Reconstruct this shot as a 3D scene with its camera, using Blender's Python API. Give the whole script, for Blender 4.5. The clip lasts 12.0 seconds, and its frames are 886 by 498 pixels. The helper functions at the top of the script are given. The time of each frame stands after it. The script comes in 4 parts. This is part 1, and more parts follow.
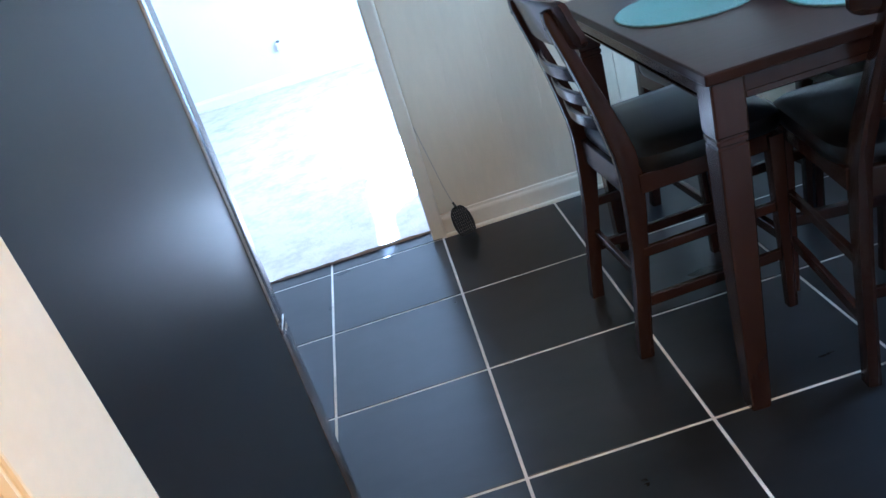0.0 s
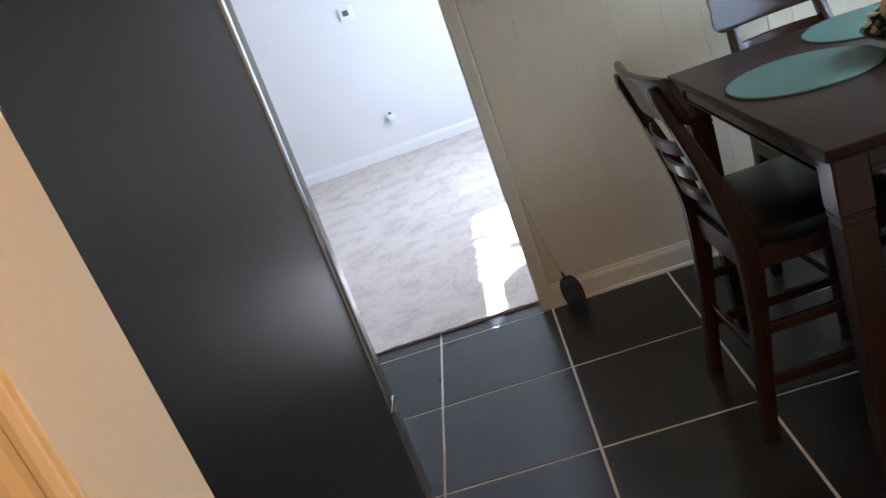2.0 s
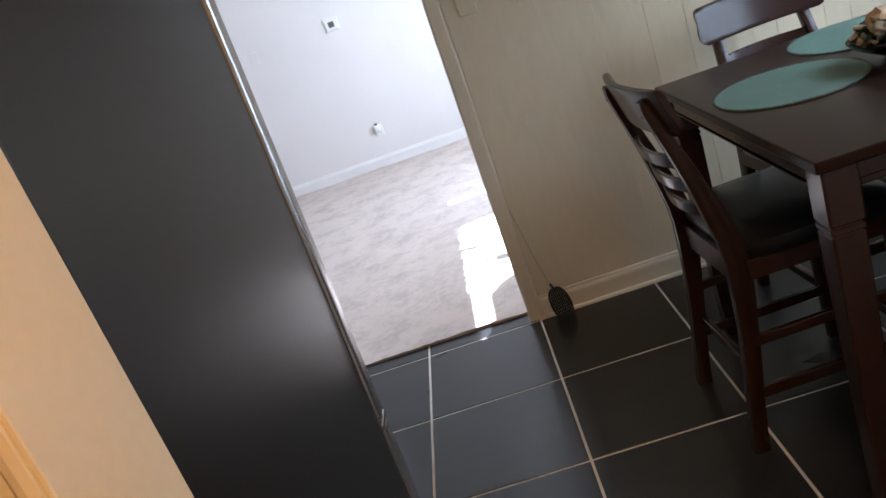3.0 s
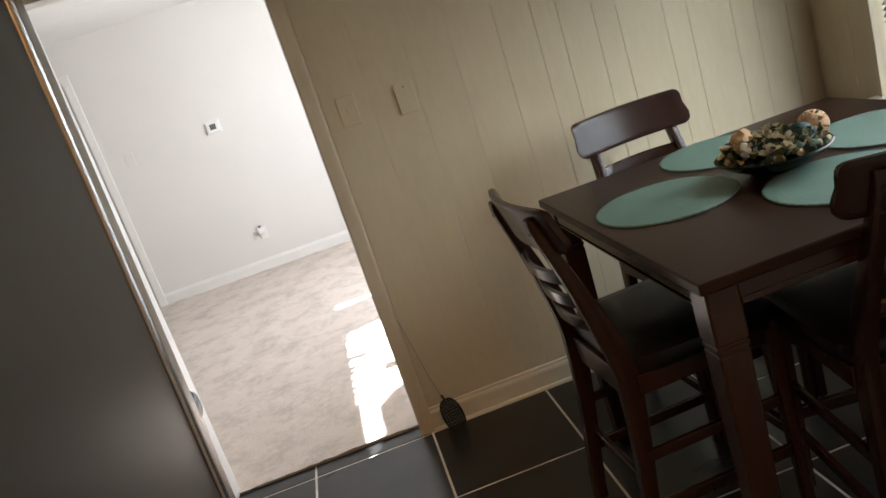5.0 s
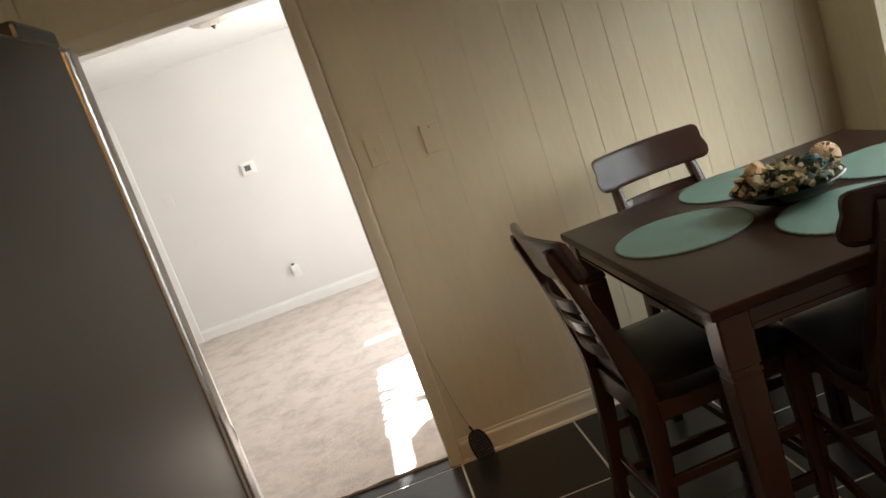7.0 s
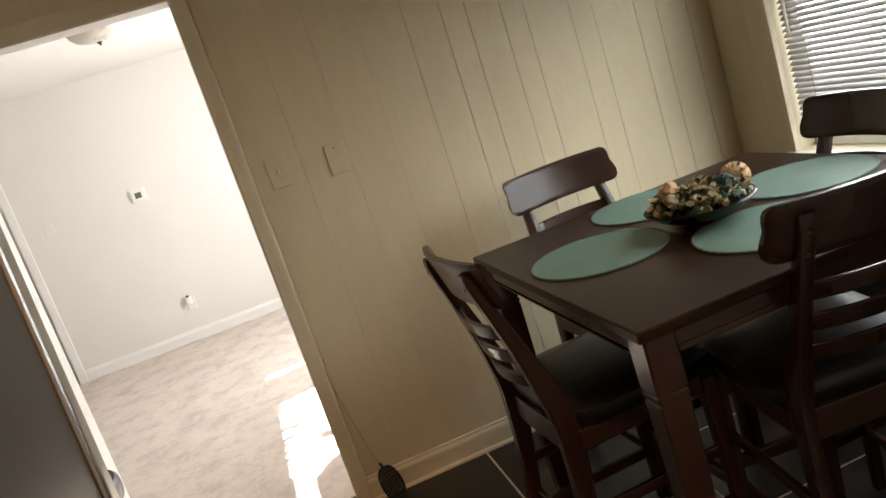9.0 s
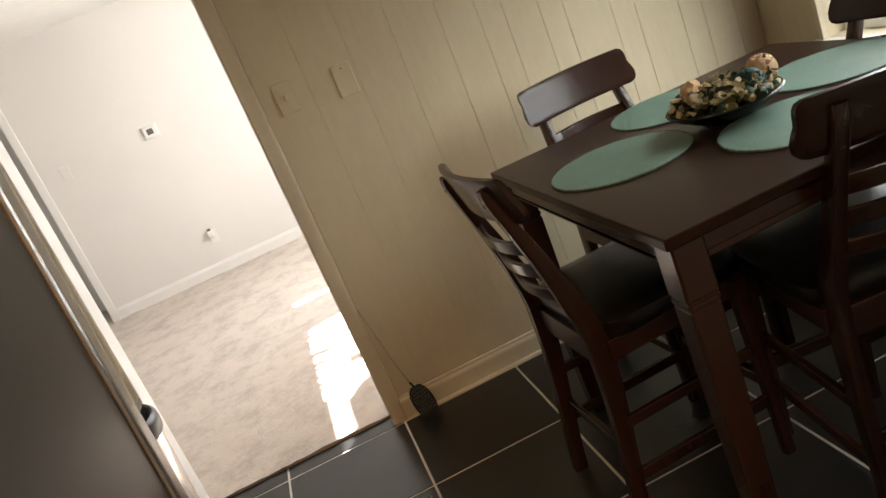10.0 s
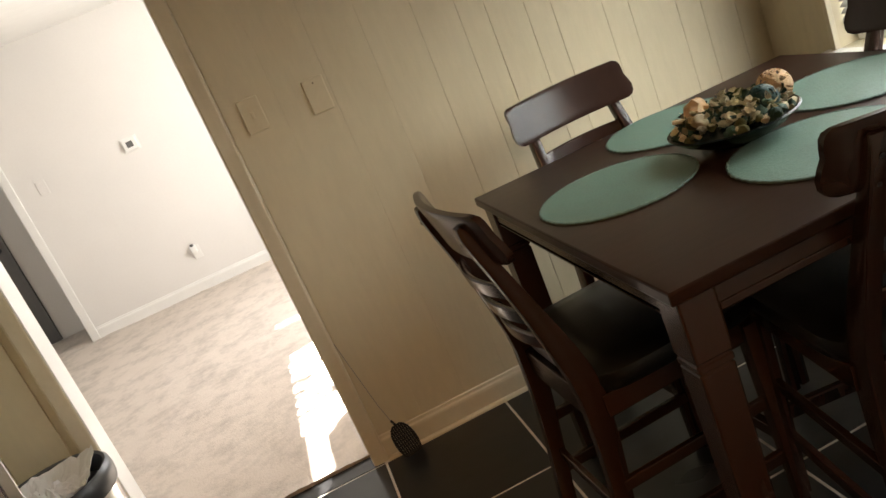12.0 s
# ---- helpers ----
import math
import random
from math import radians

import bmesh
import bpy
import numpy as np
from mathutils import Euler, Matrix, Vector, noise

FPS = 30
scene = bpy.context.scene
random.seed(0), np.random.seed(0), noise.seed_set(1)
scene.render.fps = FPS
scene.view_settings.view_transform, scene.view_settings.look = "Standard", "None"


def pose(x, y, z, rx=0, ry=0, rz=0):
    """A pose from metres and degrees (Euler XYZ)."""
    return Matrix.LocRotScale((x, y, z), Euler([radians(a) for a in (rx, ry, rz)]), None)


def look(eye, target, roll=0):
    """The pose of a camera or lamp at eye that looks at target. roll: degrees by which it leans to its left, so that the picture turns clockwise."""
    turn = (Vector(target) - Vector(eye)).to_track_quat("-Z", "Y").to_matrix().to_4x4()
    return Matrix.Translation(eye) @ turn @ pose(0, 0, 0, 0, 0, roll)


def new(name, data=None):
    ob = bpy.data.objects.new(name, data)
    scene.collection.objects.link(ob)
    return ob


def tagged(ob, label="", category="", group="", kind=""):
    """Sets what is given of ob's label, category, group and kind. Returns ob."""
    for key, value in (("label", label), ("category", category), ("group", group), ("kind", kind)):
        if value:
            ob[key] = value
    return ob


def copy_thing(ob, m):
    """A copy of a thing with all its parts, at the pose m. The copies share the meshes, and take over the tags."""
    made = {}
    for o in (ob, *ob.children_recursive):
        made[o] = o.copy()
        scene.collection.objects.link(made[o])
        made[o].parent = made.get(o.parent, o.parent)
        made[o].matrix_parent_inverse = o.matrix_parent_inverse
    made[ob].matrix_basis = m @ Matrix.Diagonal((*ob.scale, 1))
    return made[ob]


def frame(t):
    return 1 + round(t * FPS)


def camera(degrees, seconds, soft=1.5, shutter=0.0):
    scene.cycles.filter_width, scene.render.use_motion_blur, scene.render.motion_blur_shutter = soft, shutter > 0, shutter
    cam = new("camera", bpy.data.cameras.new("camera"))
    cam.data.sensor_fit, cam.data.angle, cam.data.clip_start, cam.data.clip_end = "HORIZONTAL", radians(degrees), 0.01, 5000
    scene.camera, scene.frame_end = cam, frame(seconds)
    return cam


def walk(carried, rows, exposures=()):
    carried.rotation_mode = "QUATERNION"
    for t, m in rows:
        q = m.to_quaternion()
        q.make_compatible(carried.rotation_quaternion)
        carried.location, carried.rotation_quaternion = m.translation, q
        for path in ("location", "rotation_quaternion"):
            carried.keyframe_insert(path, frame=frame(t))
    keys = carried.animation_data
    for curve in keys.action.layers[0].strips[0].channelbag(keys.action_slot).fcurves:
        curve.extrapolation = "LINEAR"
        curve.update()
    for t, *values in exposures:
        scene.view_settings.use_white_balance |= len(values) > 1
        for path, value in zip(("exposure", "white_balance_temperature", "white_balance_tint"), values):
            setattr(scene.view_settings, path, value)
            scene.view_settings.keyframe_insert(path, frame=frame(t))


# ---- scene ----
cam = camera(59.7, 12.0)
PATH = [
    (0, (-0.039, -3.033, 1.446), (-0.025, -1.239, 0.562), -17.6),
    (0.5, (-0.019, -3.013, 1.461), (-0.16, -1.207, 0.612), -19.8),
    (1, (-0.014, -3.014, 1.475), (-0.202, -1.179, 0.703), -20.1),
    (1.5, (-0.019, -3.029, 1.483), (-0.233, -1.166, 0.787), -20.4),
    (2, (-0.02, -3.02, 1.49), (-0.227, -1.145, 0.824), -20.6),
    (2.5, (-0.026, -3.015, 1.489), (-0.229, -1.136, 0.835), -20.9),
    (3, (-0.031, -3.007, 1.493), (-0.193, -1.124, 0.839), -20.3),
    (3.5, (-0.03, -2.961, 1.509), (-0.091, -1.06, 0.892), -18.2),
    (3.7, (-0.011, -2.926, 1.509), (-0.031, -1.018, 0.907), -17.5),
    (5.3, (-0.01, -2.918, 1.532), (0.197, -0.993, 1.031), -18.5),
    (5.5, (-0.009, -2.945, 1.529), (0.118, -1.007, 1.053), -19.8),
    (6, (-0.007, -3.006, 1.531), (-0.012, -1.06, 1.072), -21.5),
    (6.5, (0.001, -3.019, 1.543), (0.052, -1.068, 1.108), -20.2),
    (7, (0.0, -3.008, 1.534), (0.146, -1.056, 1.122), -19.3),
    (7.5, (-0.016, -3.028, 1.529), (0.193, -1.083, 1.115), -18.6),
    (9.3, (-0.014, -2.875, 1.496), (0.408, -0.965, 1.077), -18.4),
    (9.5, (-0.019, -2.884, 1.509), (0.359, -0.976, 1.043), -19.5),
    (10, (-0.002, -2.844, 1.487), (0.277, -0.954, 0.894), -22.8),
    (10.5, (0.036, -2.881, 1.483), (0.399, -1.009, 0.879), -21.6),
    (11, (0.076, -2.949, 1.485), (0.39, -1.058, 0.915), -22.9),
    (11.5, (0.111, -2.904, 1.481), (0.4, -1.011, 0.902), -23.9),
    (12, (0.11, -2.629, 1.471), (0.401, -0.738, 0.889), -22.9),
]
EXPOSURES = [(0, 4.6, 3900, 6), (0.7, 4.28, 3950, 4), (1.5, 3.77, 4600, 6), (2.5, 3.5, 5000, 14), (3.5, 3.58, 5350, 14), (5.5, 3.38, 6150, 11), (7.5, 3.52, 6350, 11), (10, 3.56, 6600, 12), (12, 3.64, 6700, 11)]
walk(cam, [(t, look(eye, target, roll)) for t, eye, target, roll in PATH], EXPOSURES)

# ---- world, sun, large lights ----
SUN_FROM = Vector((1.53, 1.66, 2.0))
world = bpy.data.worlds.new("sky")
scene.world = world
world.use_nodes = True
wn = world.node_tree
sky = wn.nodes.new("ShaderNodeTexSky")
sky.sky_type, sky.sun_disc = "NISHITA", False
sky.sun_elevation = math.asin(SUN_FROM.normalized().z)
sky.sun_rotation = math.atan2(SUN_FROM.x, SUN_FROM.y)
wn.nodes["Background"].inputs["Strength"].default_value = 0.05
wn.links.new(sky.outputs[0], wn.nodes["Background"].inputs["Color"])

sun = new("sun", bpy.data.lights.new("sun", "SUN"))
sun.data.energy, sun.data.angle, sun.data.color = 5.0, radians(0.5), (1.0, 0.95, 0.88)
sun.matrix_world = look(SUN_FROM * 6, (0, 0, 0))


def area_lamp(name, eye, target, w, h, watts, color):
    ob = new(name, bpy.data.lights.new(name, "AREA"))
    ob.data.shape, ob.data.size, ob.data.size_y = "RECTANGLE", w, h
    ob.data.energy, ob.data.color = watts, color
    ob.matrix_world = look(eye, target)
    return ob


EAST_OUT = 2.135
# sky light standing in the openings of the two windows
area_lamp("living_window_light", (1.17, 2.35, 1.3), (-2, 2.35, 1.1), 1.0, 1.2, 6.4, (1.0, 0.985, 0.96))
area_lamp("kitchen_window_light", (EAST_OUT, -1.04, 1.41), (0, -1.04, 1.41), 1.42, 1.22, 5.9, (0.98, 1.0, 0.94))
hall_bulb = new("hall_bulb", bpy.data.lights.new("hall_bulb", "POINT"))
hall_bulb.data.energy, hall_bulb.data.color, hall_bulb.data.shadow_soft_size = 4.0, (1.0, 0.51, 0.18), 0.28
hall_bulb.location = (0.20, -3.15, 2.20)


# ---- materials ----
def material(name, color, rough=0.6, metal=0.0, var=0.15, scale=6.0, fine=60.0, bump=0.0, bump_scale=80.0,
             stretch=(1, 1, 1), coat=0.0, object_var=0.0, spec=0.5, rough_var=0.1, ramp_ends=(0.3, 0.7)):
    """A surface with two scales of colour and gloss variation, and fine relief."""
    m = bpy.data.materials.new(name)
    m.use_nodes = True
    nt = m.node_tree
    nodes, link = nt.nodes, nt.links.new
    b = nodes["Principled BSDF"]
    b.inputs["Metallic"].default_value = metal
    b.inputs["Specular IOR Level"].default_value = spec
    b.inputs["Coat Weight"].default_value = coat
    b.inputs["Coat Roughness"].default_value = 0.15
    tc = nodes.new("ShaderNodeTexCoord")
    mp = nodes.new("ShaderNodeMapping")
    mp.inputs["Scale"].default_value = stretch
    link(tc.outputs["Object"], mp.inputs["Vector"])
    info = nodes.new("ShaderNodeObjectInfo")
    shift = nodes.new("ShaderNodeVectorMath")
    shift.operation = "MULTIPLY_ADD"
    link(info.outputs["Random"], shift.inputs[0])
    shift.inputs[1].default_value = (13.0, 7.0, 5.0) if object_var else (0, 0, 0)
    link(mp.outputs[0], shift.inputs[2])
    big = nodes.new("ShaderNodeTexNoise")
    big.inputs["Scale"].default_value, big.inputs["Detail"].default_value = scale, 5
    small = nodes.new("ShaderNodeTexNoise")
    small.inputs["Scale"].default_value, small.inputs["Detail"].default_value = fine, 3
    for n in (big, small):
        link(shift.outputs[0], n.inputs["Vector"])
    mix = nodes.new("ShaderNodeMath")
    mix.operation = "MULTIPLY_ADD"
    link(big.outputs[0], mix.inputs[0])
    mix.inputs[1].default_value = 0.65
    half = nodes.new("ShaderNodeMath")
    half.operation = "MULTIPLY"
    link(small.outputs[0], half.inputs[0])
    half.inputs[1].default_value = 0.35
    link(half.outputs[0], mix.inputs[2])
    ramp = nodes.new("ShaderNodeValToRGB")
    ramp.color_ramp.elements[0].position, ramp.color_ramp.elements[1].position = ramp_ends
    ramp.color_ramp.elements[0].color = [c * (1 - var) for c in color] + [1]
    ramp.color_ramp.elements[1].color = [min(1, c * (1 + var)) for c in color] + [1]
    link(mix.outputs[0], ramp.inputs[0])
    out = ramp.outputs[0]
    if object_var:
        hsv = nodes.new("ShaderNodeHueSaturation")
        val = nodes.new("ShaderNodeMapRange")
        val.inputs["To Min"].default_value, val.inputs["To Max"].default_value = 1 - object_var, 1 + object_var
        link(info.outputs["Random"], val.inputs["Value"])
        link(val.outputs[0], hsv.inputs["Value"])
        link(out, hsv.inputs["Color"])
        out = hsv.outputs[0]
    link(out, b.inputs["Base Color"])
    rr = nodes.new("ShaderNodeMapRange")
    rr.inputs["To Min"].default_value = max(0.02, rough - rough_var)
    rr.inputs["To Max"].default_value = min(1, rough + rough_var)
    link(big.outputs[0], rr.inputs["Value"])
    link(rr.outputs[0], b.inputs["Roughness"])
    if bump:
        bn = nodes.new("ShaderNodeTexNoise")
        bn.inputs["Scale"].default_value, bn.inputs["Detail"].default_value = bump_scale, 4
        link(shift.outputs[0], bn.inputs["Vector"])
        bp = nodes.new("ShaderNodeBump")
        bp.inputs["Strength"].default_value, bp.inputs["Distance"].default_value = bump, 0.004
        link(bn.outputs[0], bp.inputs["Height"])
        link(bp.outputs[0], b.inputs["Normal"])
    return m


CREAM = material("cream_panel_paint", (0.62, 0.545, 0.385), 0.5, var=0.06, scale=2.5, fine=40, bump=0.12, bump_scale=60, stretch=(1, 1, 0.25))
TRIM = material("cream_trim_paint", (0.65, 0.58, 0.435), 0.38, var=0.05, scale=5, bump=0.05, bump_scale=40)
PLATE = material("painted_plate", (0.62, 0.545, 0.385), 0.45, var=0.04)
LIVING = material("living_wall_paint", (0.74, 0.72, 0.69), 0.7, var=0.03, scale=2, bump=0.15, bump_scale=140)
WHITE = material("white_trim_paint", (0.80, 0.79, 0.76), 0.35, var=0.03, bump=0.04)
CEIL = material("ceiling_paint", (0.80, 0.79, 0.76), 0.85, var=0.03, bump=0.5, bump_scale=220)
# cream darkened on these unseen walls to cut reflections and fill light
HALLP = material("hall_wall_darkened", (0.48, 0.41, 0.32), 0.6, var=0.05, bump=0.1)
JAMBP = material("door_lining_paint", (0.74, 0.65, 0.45), 0.45, var=0.05, scale=4, bump=0.06, bump_scale=35)
TILE = material("black_slate_tile", (0.016, 0.0162, 0.0172), 0.28, var=0.32, scale=3.5, fine=10, stretch=(1, 2.2, 1), object_var=0.15, rough_var=0.015)
GROUT = material("grey_grout", (0.70, 0.66, 0.60), 0.9, var=0.2, scale=9, bump=0.3, bump_scale=200)
CARPET = material("beige_carpet", (0.58, 0.515, 0.455), 0.95, var=0.12, scale=5.5, fine=28, bump=0.6, bump_scale=110, spec=0.1, ramp_ends=(0.36, 0.54))
DARKWOOD = material("espresso_wood", (0.030, 0.0132, 0.0092), 0.25, var=0.16, scale=5, fine=24, rough_var=0.01, spec=0.42, stretch=(1, 1, 0.18), coat=0.1, object_var=0.12)
TOPWOOD = material("espresso_table_top", (0.022, 0.0098, 0.0062), 0.30, spec=0.13, rough_var=0.03, var=0.3, scale=7, fine=60, bump=0.05, bump_scale=40, stretch=(0.2, 1, 1), coat=0.0)
VINYL = material("black_vinyl", (0.006, 0.006, 0.0065), 0.33, spec=0.42, var=0.2, scale=8, rough_var=0.03)
FRIDGE_SIDE = material("charcoal_appliance_paint", (0.013, 0.0128, 0.0126), 0.34, spec=0.65, var=0.02, scale=4, fine=60, rough_var=0.004)
FRIDGE_DOOR = material("black_stainless", (0.55, 0.55, 0.56), 0.22, metal=0.9, var=0.06, scale=4, stretch=(1, 1, 0.1))
GASKET = material("dark_gasket", (0.02, 0.02, 0.02), 0.6)
STEEL = material("brushed_steel", (0.74, 0.73, 0.72), 0.26, metal=1.0, var=0.05, scale=4, fine=120, stretch=(1, 1, 0.08))
RIMP = material("grey_plastic", (0.045, 0.048, 0.052), 0.38, var=0.1)
BAG = material("white_bin_liner", (0.72, 0.72, 0.73), 0.45, var=0.06, bump=0.3, bump_scale=30)
MAT = material("woven_aqua", (0.122, 0.212, 0.176), 0.52, var=0.16, scale=10, fine=180, bump=0.4, bump_scale=160)
MATEDGE = material("dark_braid", (0.12, 0.185, 0.165), 0.8, var=0.3)
BOWLG = material("dark_teal_glass", (0.003, 0.008, 0.009), 0.2, var=0.2, spec=0.3)
POTP = material("cream_potpourri", (0.57, 0.50, 0.34), 0.8, var=0.3, scale=30, bump=0.4, object_var=0.3)
PEACH = material("peach_rattan", (0.62, 0.43, 0.25), 0.7, var=0.25, scale=40, bump=0.4)
GREEN = material("dark_green_dried_leaf", (0.022, 0.06, 0.035), 0.65, var=0.35, scale=30, bump=0.4, object_var=0.3)
OLIVE = material("olive_dried_pod", (0.13, 0.13, 0.05), 0.75, var=0.35, scale=30, bump=0.4, object_var=0.3)
TEAL = material("teal_rattan", (0.01, 0.055, 0.055), 0.6, var=0.3, scale=30)
PLASTICW = material("white_plastic", (0.80, 0.79, 0.76), 0.3, var=0.02)
DISPLAY = material("grey_display", (0.12, 0.12, 0.115), 0.15, var=0.1)
BLACKP = material("black_plastic", (0.015, 0.015, 0.016), 0.5, var=0.2)
WIRE = material("grey_wire", (0.30, 0.29, 0.28), 0.35, metal=0.8)
GLASSB = material("alabaster_glass", (0.66, 0.63, 0.56), 0.3, var=0.12, scale=9)
BRONZE = material("bronze_metal", (0.10, 0.07, 0.05), 0.35, metal=0.8)
# white slats darkened to grey: their backlit shade is in the colour
SLATM = material("shaded_blind_slat", (0.36, 0.355, 0.35), 0.5, var=0.04, bump=0.05)
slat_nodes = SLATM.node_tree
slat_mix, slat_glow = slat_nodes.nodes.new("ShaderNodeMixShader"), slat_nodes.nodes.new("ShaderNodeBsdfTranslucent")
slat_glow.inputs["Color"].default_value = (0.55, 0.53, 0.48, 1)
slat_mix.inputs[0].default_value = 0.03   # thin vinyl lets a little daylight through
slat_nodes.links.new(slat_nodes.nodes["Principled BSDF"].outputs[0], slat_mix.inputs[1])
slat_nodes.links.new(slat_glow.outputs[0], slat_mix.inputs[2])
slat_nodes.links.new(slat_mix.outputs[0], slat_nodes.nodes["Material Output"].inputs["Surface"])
DOORG = material("dark_door_paint", (0.12, 0.115, 0.11), 0.45, var=0.1)
CONC = material("outside_ground", (0.22, 0.22, 0.17), 0.9, var=0.3, scale=0.6, fine=5, bump=0.4)
ROOFM = material("shade_roof_boards", (0.5, 0.48, 0.44), 0.8, var=0.1)

pane_glass = bpy.data.materials.new("window_glass")
pane_glass.use_nodes = True
pb = pane_glass.node_tree.nodes["Principled BSDF"]
pb.inputs["Transmission Weight"].default_value, pb.inputs["Roughness"].default_value, pb.inputs["IOR"].default_value = 1.0, 0.02, 1.45


# ---- mesh helpers ----
def box(x0, y0, z0, x1, y1, z1, bevel=0.0, segments=2, bm=None):
    bm = bm or bmesh.new()
    m = Matrix.Translation(((x0 + x1) / 2, (y0 + y1) / 2, (z0 + z1) / 2)) @ Matrix.Diagonal((x1 - x0, y1 - y0, z1 - z0, 1))
    got = bmesh.ops.create_cube(bm, size=1, matrix=m)
    if bevel:
        edges = list({e for v in got["verts"] for e in v.link_edges})
        bmesh.ops.bevel(bm, geom=edges, offset=bevel, segments=segments, affect="EDGES", profile=0.5)
    return bm


def sweep(points, section, up=(0, 0, 1), close_ends=True, bm=None):
    """A tube of sections (list of (a, b) offsets, or one per point) along points."""
    bm = bm or bmesh.new()
    pts = [Vector(p) for p in points]
    rings = []
    for i, p in enumerate(pts):
        d = (pts[min(i + 1, len(pts) - 1)] - pts[max(i - 1, 0)]).normalized()
        side = d.cross(Vector(up))
        if side.length < 1e-4:
            side = d.cross(Vector((1, 0, 0)))
        side.normalize()
        top = side.cross(d).normalized()
        sec = section[i] if isinstance(section[0][0], (list, tuple)) else section
        rings.append([bm.verts.new(p + side * a + top * b) for a, b in sec])
    n = len(rings[0])
    for r0, r1 in zip(rings, rings[1:]):
        for k in range(n):
            bm.faces.new((r0[k], r0[(k + 1) % n], r1[(k + 1) % n], r1[k]))
    if close_ends:
        bm.faces.new(rings[0][::-1])
        bm.faces.new(rings[-1])
    bmesh.ops.recalc_face_normals(bm, faces=bm.faces)
    return bm


def rounded(w, h, r=0.006, n=3):
    """A rounded rectangle of w by h as a section."""
    out = []
    for cx, cy, a0 in ((w / 2 - r, h / 2 - r, 0), (-w / 2 + r, h / 2 - r, 90), (-w / 2 + r, -h / 2 + r, 180), (w / 2 - r, -h / 2 + r, 270)):
        for k in range(n):
            a = radians(a0 + 90 * k / (n - 1))
            out.append((cx + r * math.cos(a), cy + r * math.sin(a)))
    return out


def circle(r, n=10):
    return [(r * math.cos(2 * math.pi * k / n), r * math.sin(2 * math.pi * k / n)) for k in range(n)]


def lathe(profile, n=40, bm=None, wobble=0.0):
    """A body of revolution from (radius, height) pairs."""
    bm = bm or bmesh.new()
    rings = []
    for r, z in profile:
        if r < 1e-5:
            rings.append([bm.verts.new((0, 0, z))])
        else:
            rings.append([bm.verts.new((r * math.cos(2 * math.pi * k / n), r * math.sin(2 * math.pi * k / n), z)) for k in range(n)])
    for a, b in zip(rings, rings[1:]):
        for k in range(n):
            j = (k + 1) % n
            if len(a) == 1 and len(b) > 1:
                bm.faces.new((a[0], b[j], b[k]))
            elif len(b) == 1 and len(a) > 1:
                bm.faces.new((a[k], a[j], b[0]))
            elif len(a) > 1:
                bm.faces.new((a[k], a[j], b[j], b[k]))
    bmesh.ops.recalc_face_normals(bm, faces=bm.faces)
    return bm


def mesh_of(name, bm, mat, smooth=False):
    me = bpy.data.meshes.new(name)
    bm.to_mesh(me)
    bm.free()
    me.materials.append(mat)
    if smooth:
        me.polygons.foreach_set("use_smooth", [True] * len(me.polygons))
        me.set_sharp_from_angle(angle=radians(38))
    return me


def part(name, bm, mat, parent=None, label="", smooth=False):
    ob = new(name, mesh_of(name, bm, mat, smooth))
    ob.parent = parent
    if label:
        ob["label"] = label
    return ob


def thing(name, label, category, m=None, group="", kind=""):
    ob = new(name)
    ob.empty_display_size = 0.1
    if m is not None:
        ob.matrix_basis = m
    return tagged(ob, label, category, group, kind)


def structure(name, bm, mat, label="", category=""):
    return tagged(part(name, bm, mat), label, category, kind="structure")


# ---- the plan ----
S = 0.508                 # tile pitch
WEST, EAST = -1.125, 2.0   # kitchen
NORTH, SOUTH = 0.02, -2.40
T = 0.11                  # wall thickness
TS = 0.145                # wall of the hall doorway
H = 2.36                  # ceilings
OPL, OPR, OPH = -0.840, -0.045, 2.025   # opening to the living room
DL, DR, DH = -0.384, 0.512, 2.03         # doorway of the hall
LW, LE, LN = -3.6, 1.2, 4.0             # living room
FDL, FDR = -2.72, -1.865                # door opening in the far wall
WY0, WY1, WZ0, WZ1 = -1.75, -0.325, 0.80, 2.02   # kitchen window


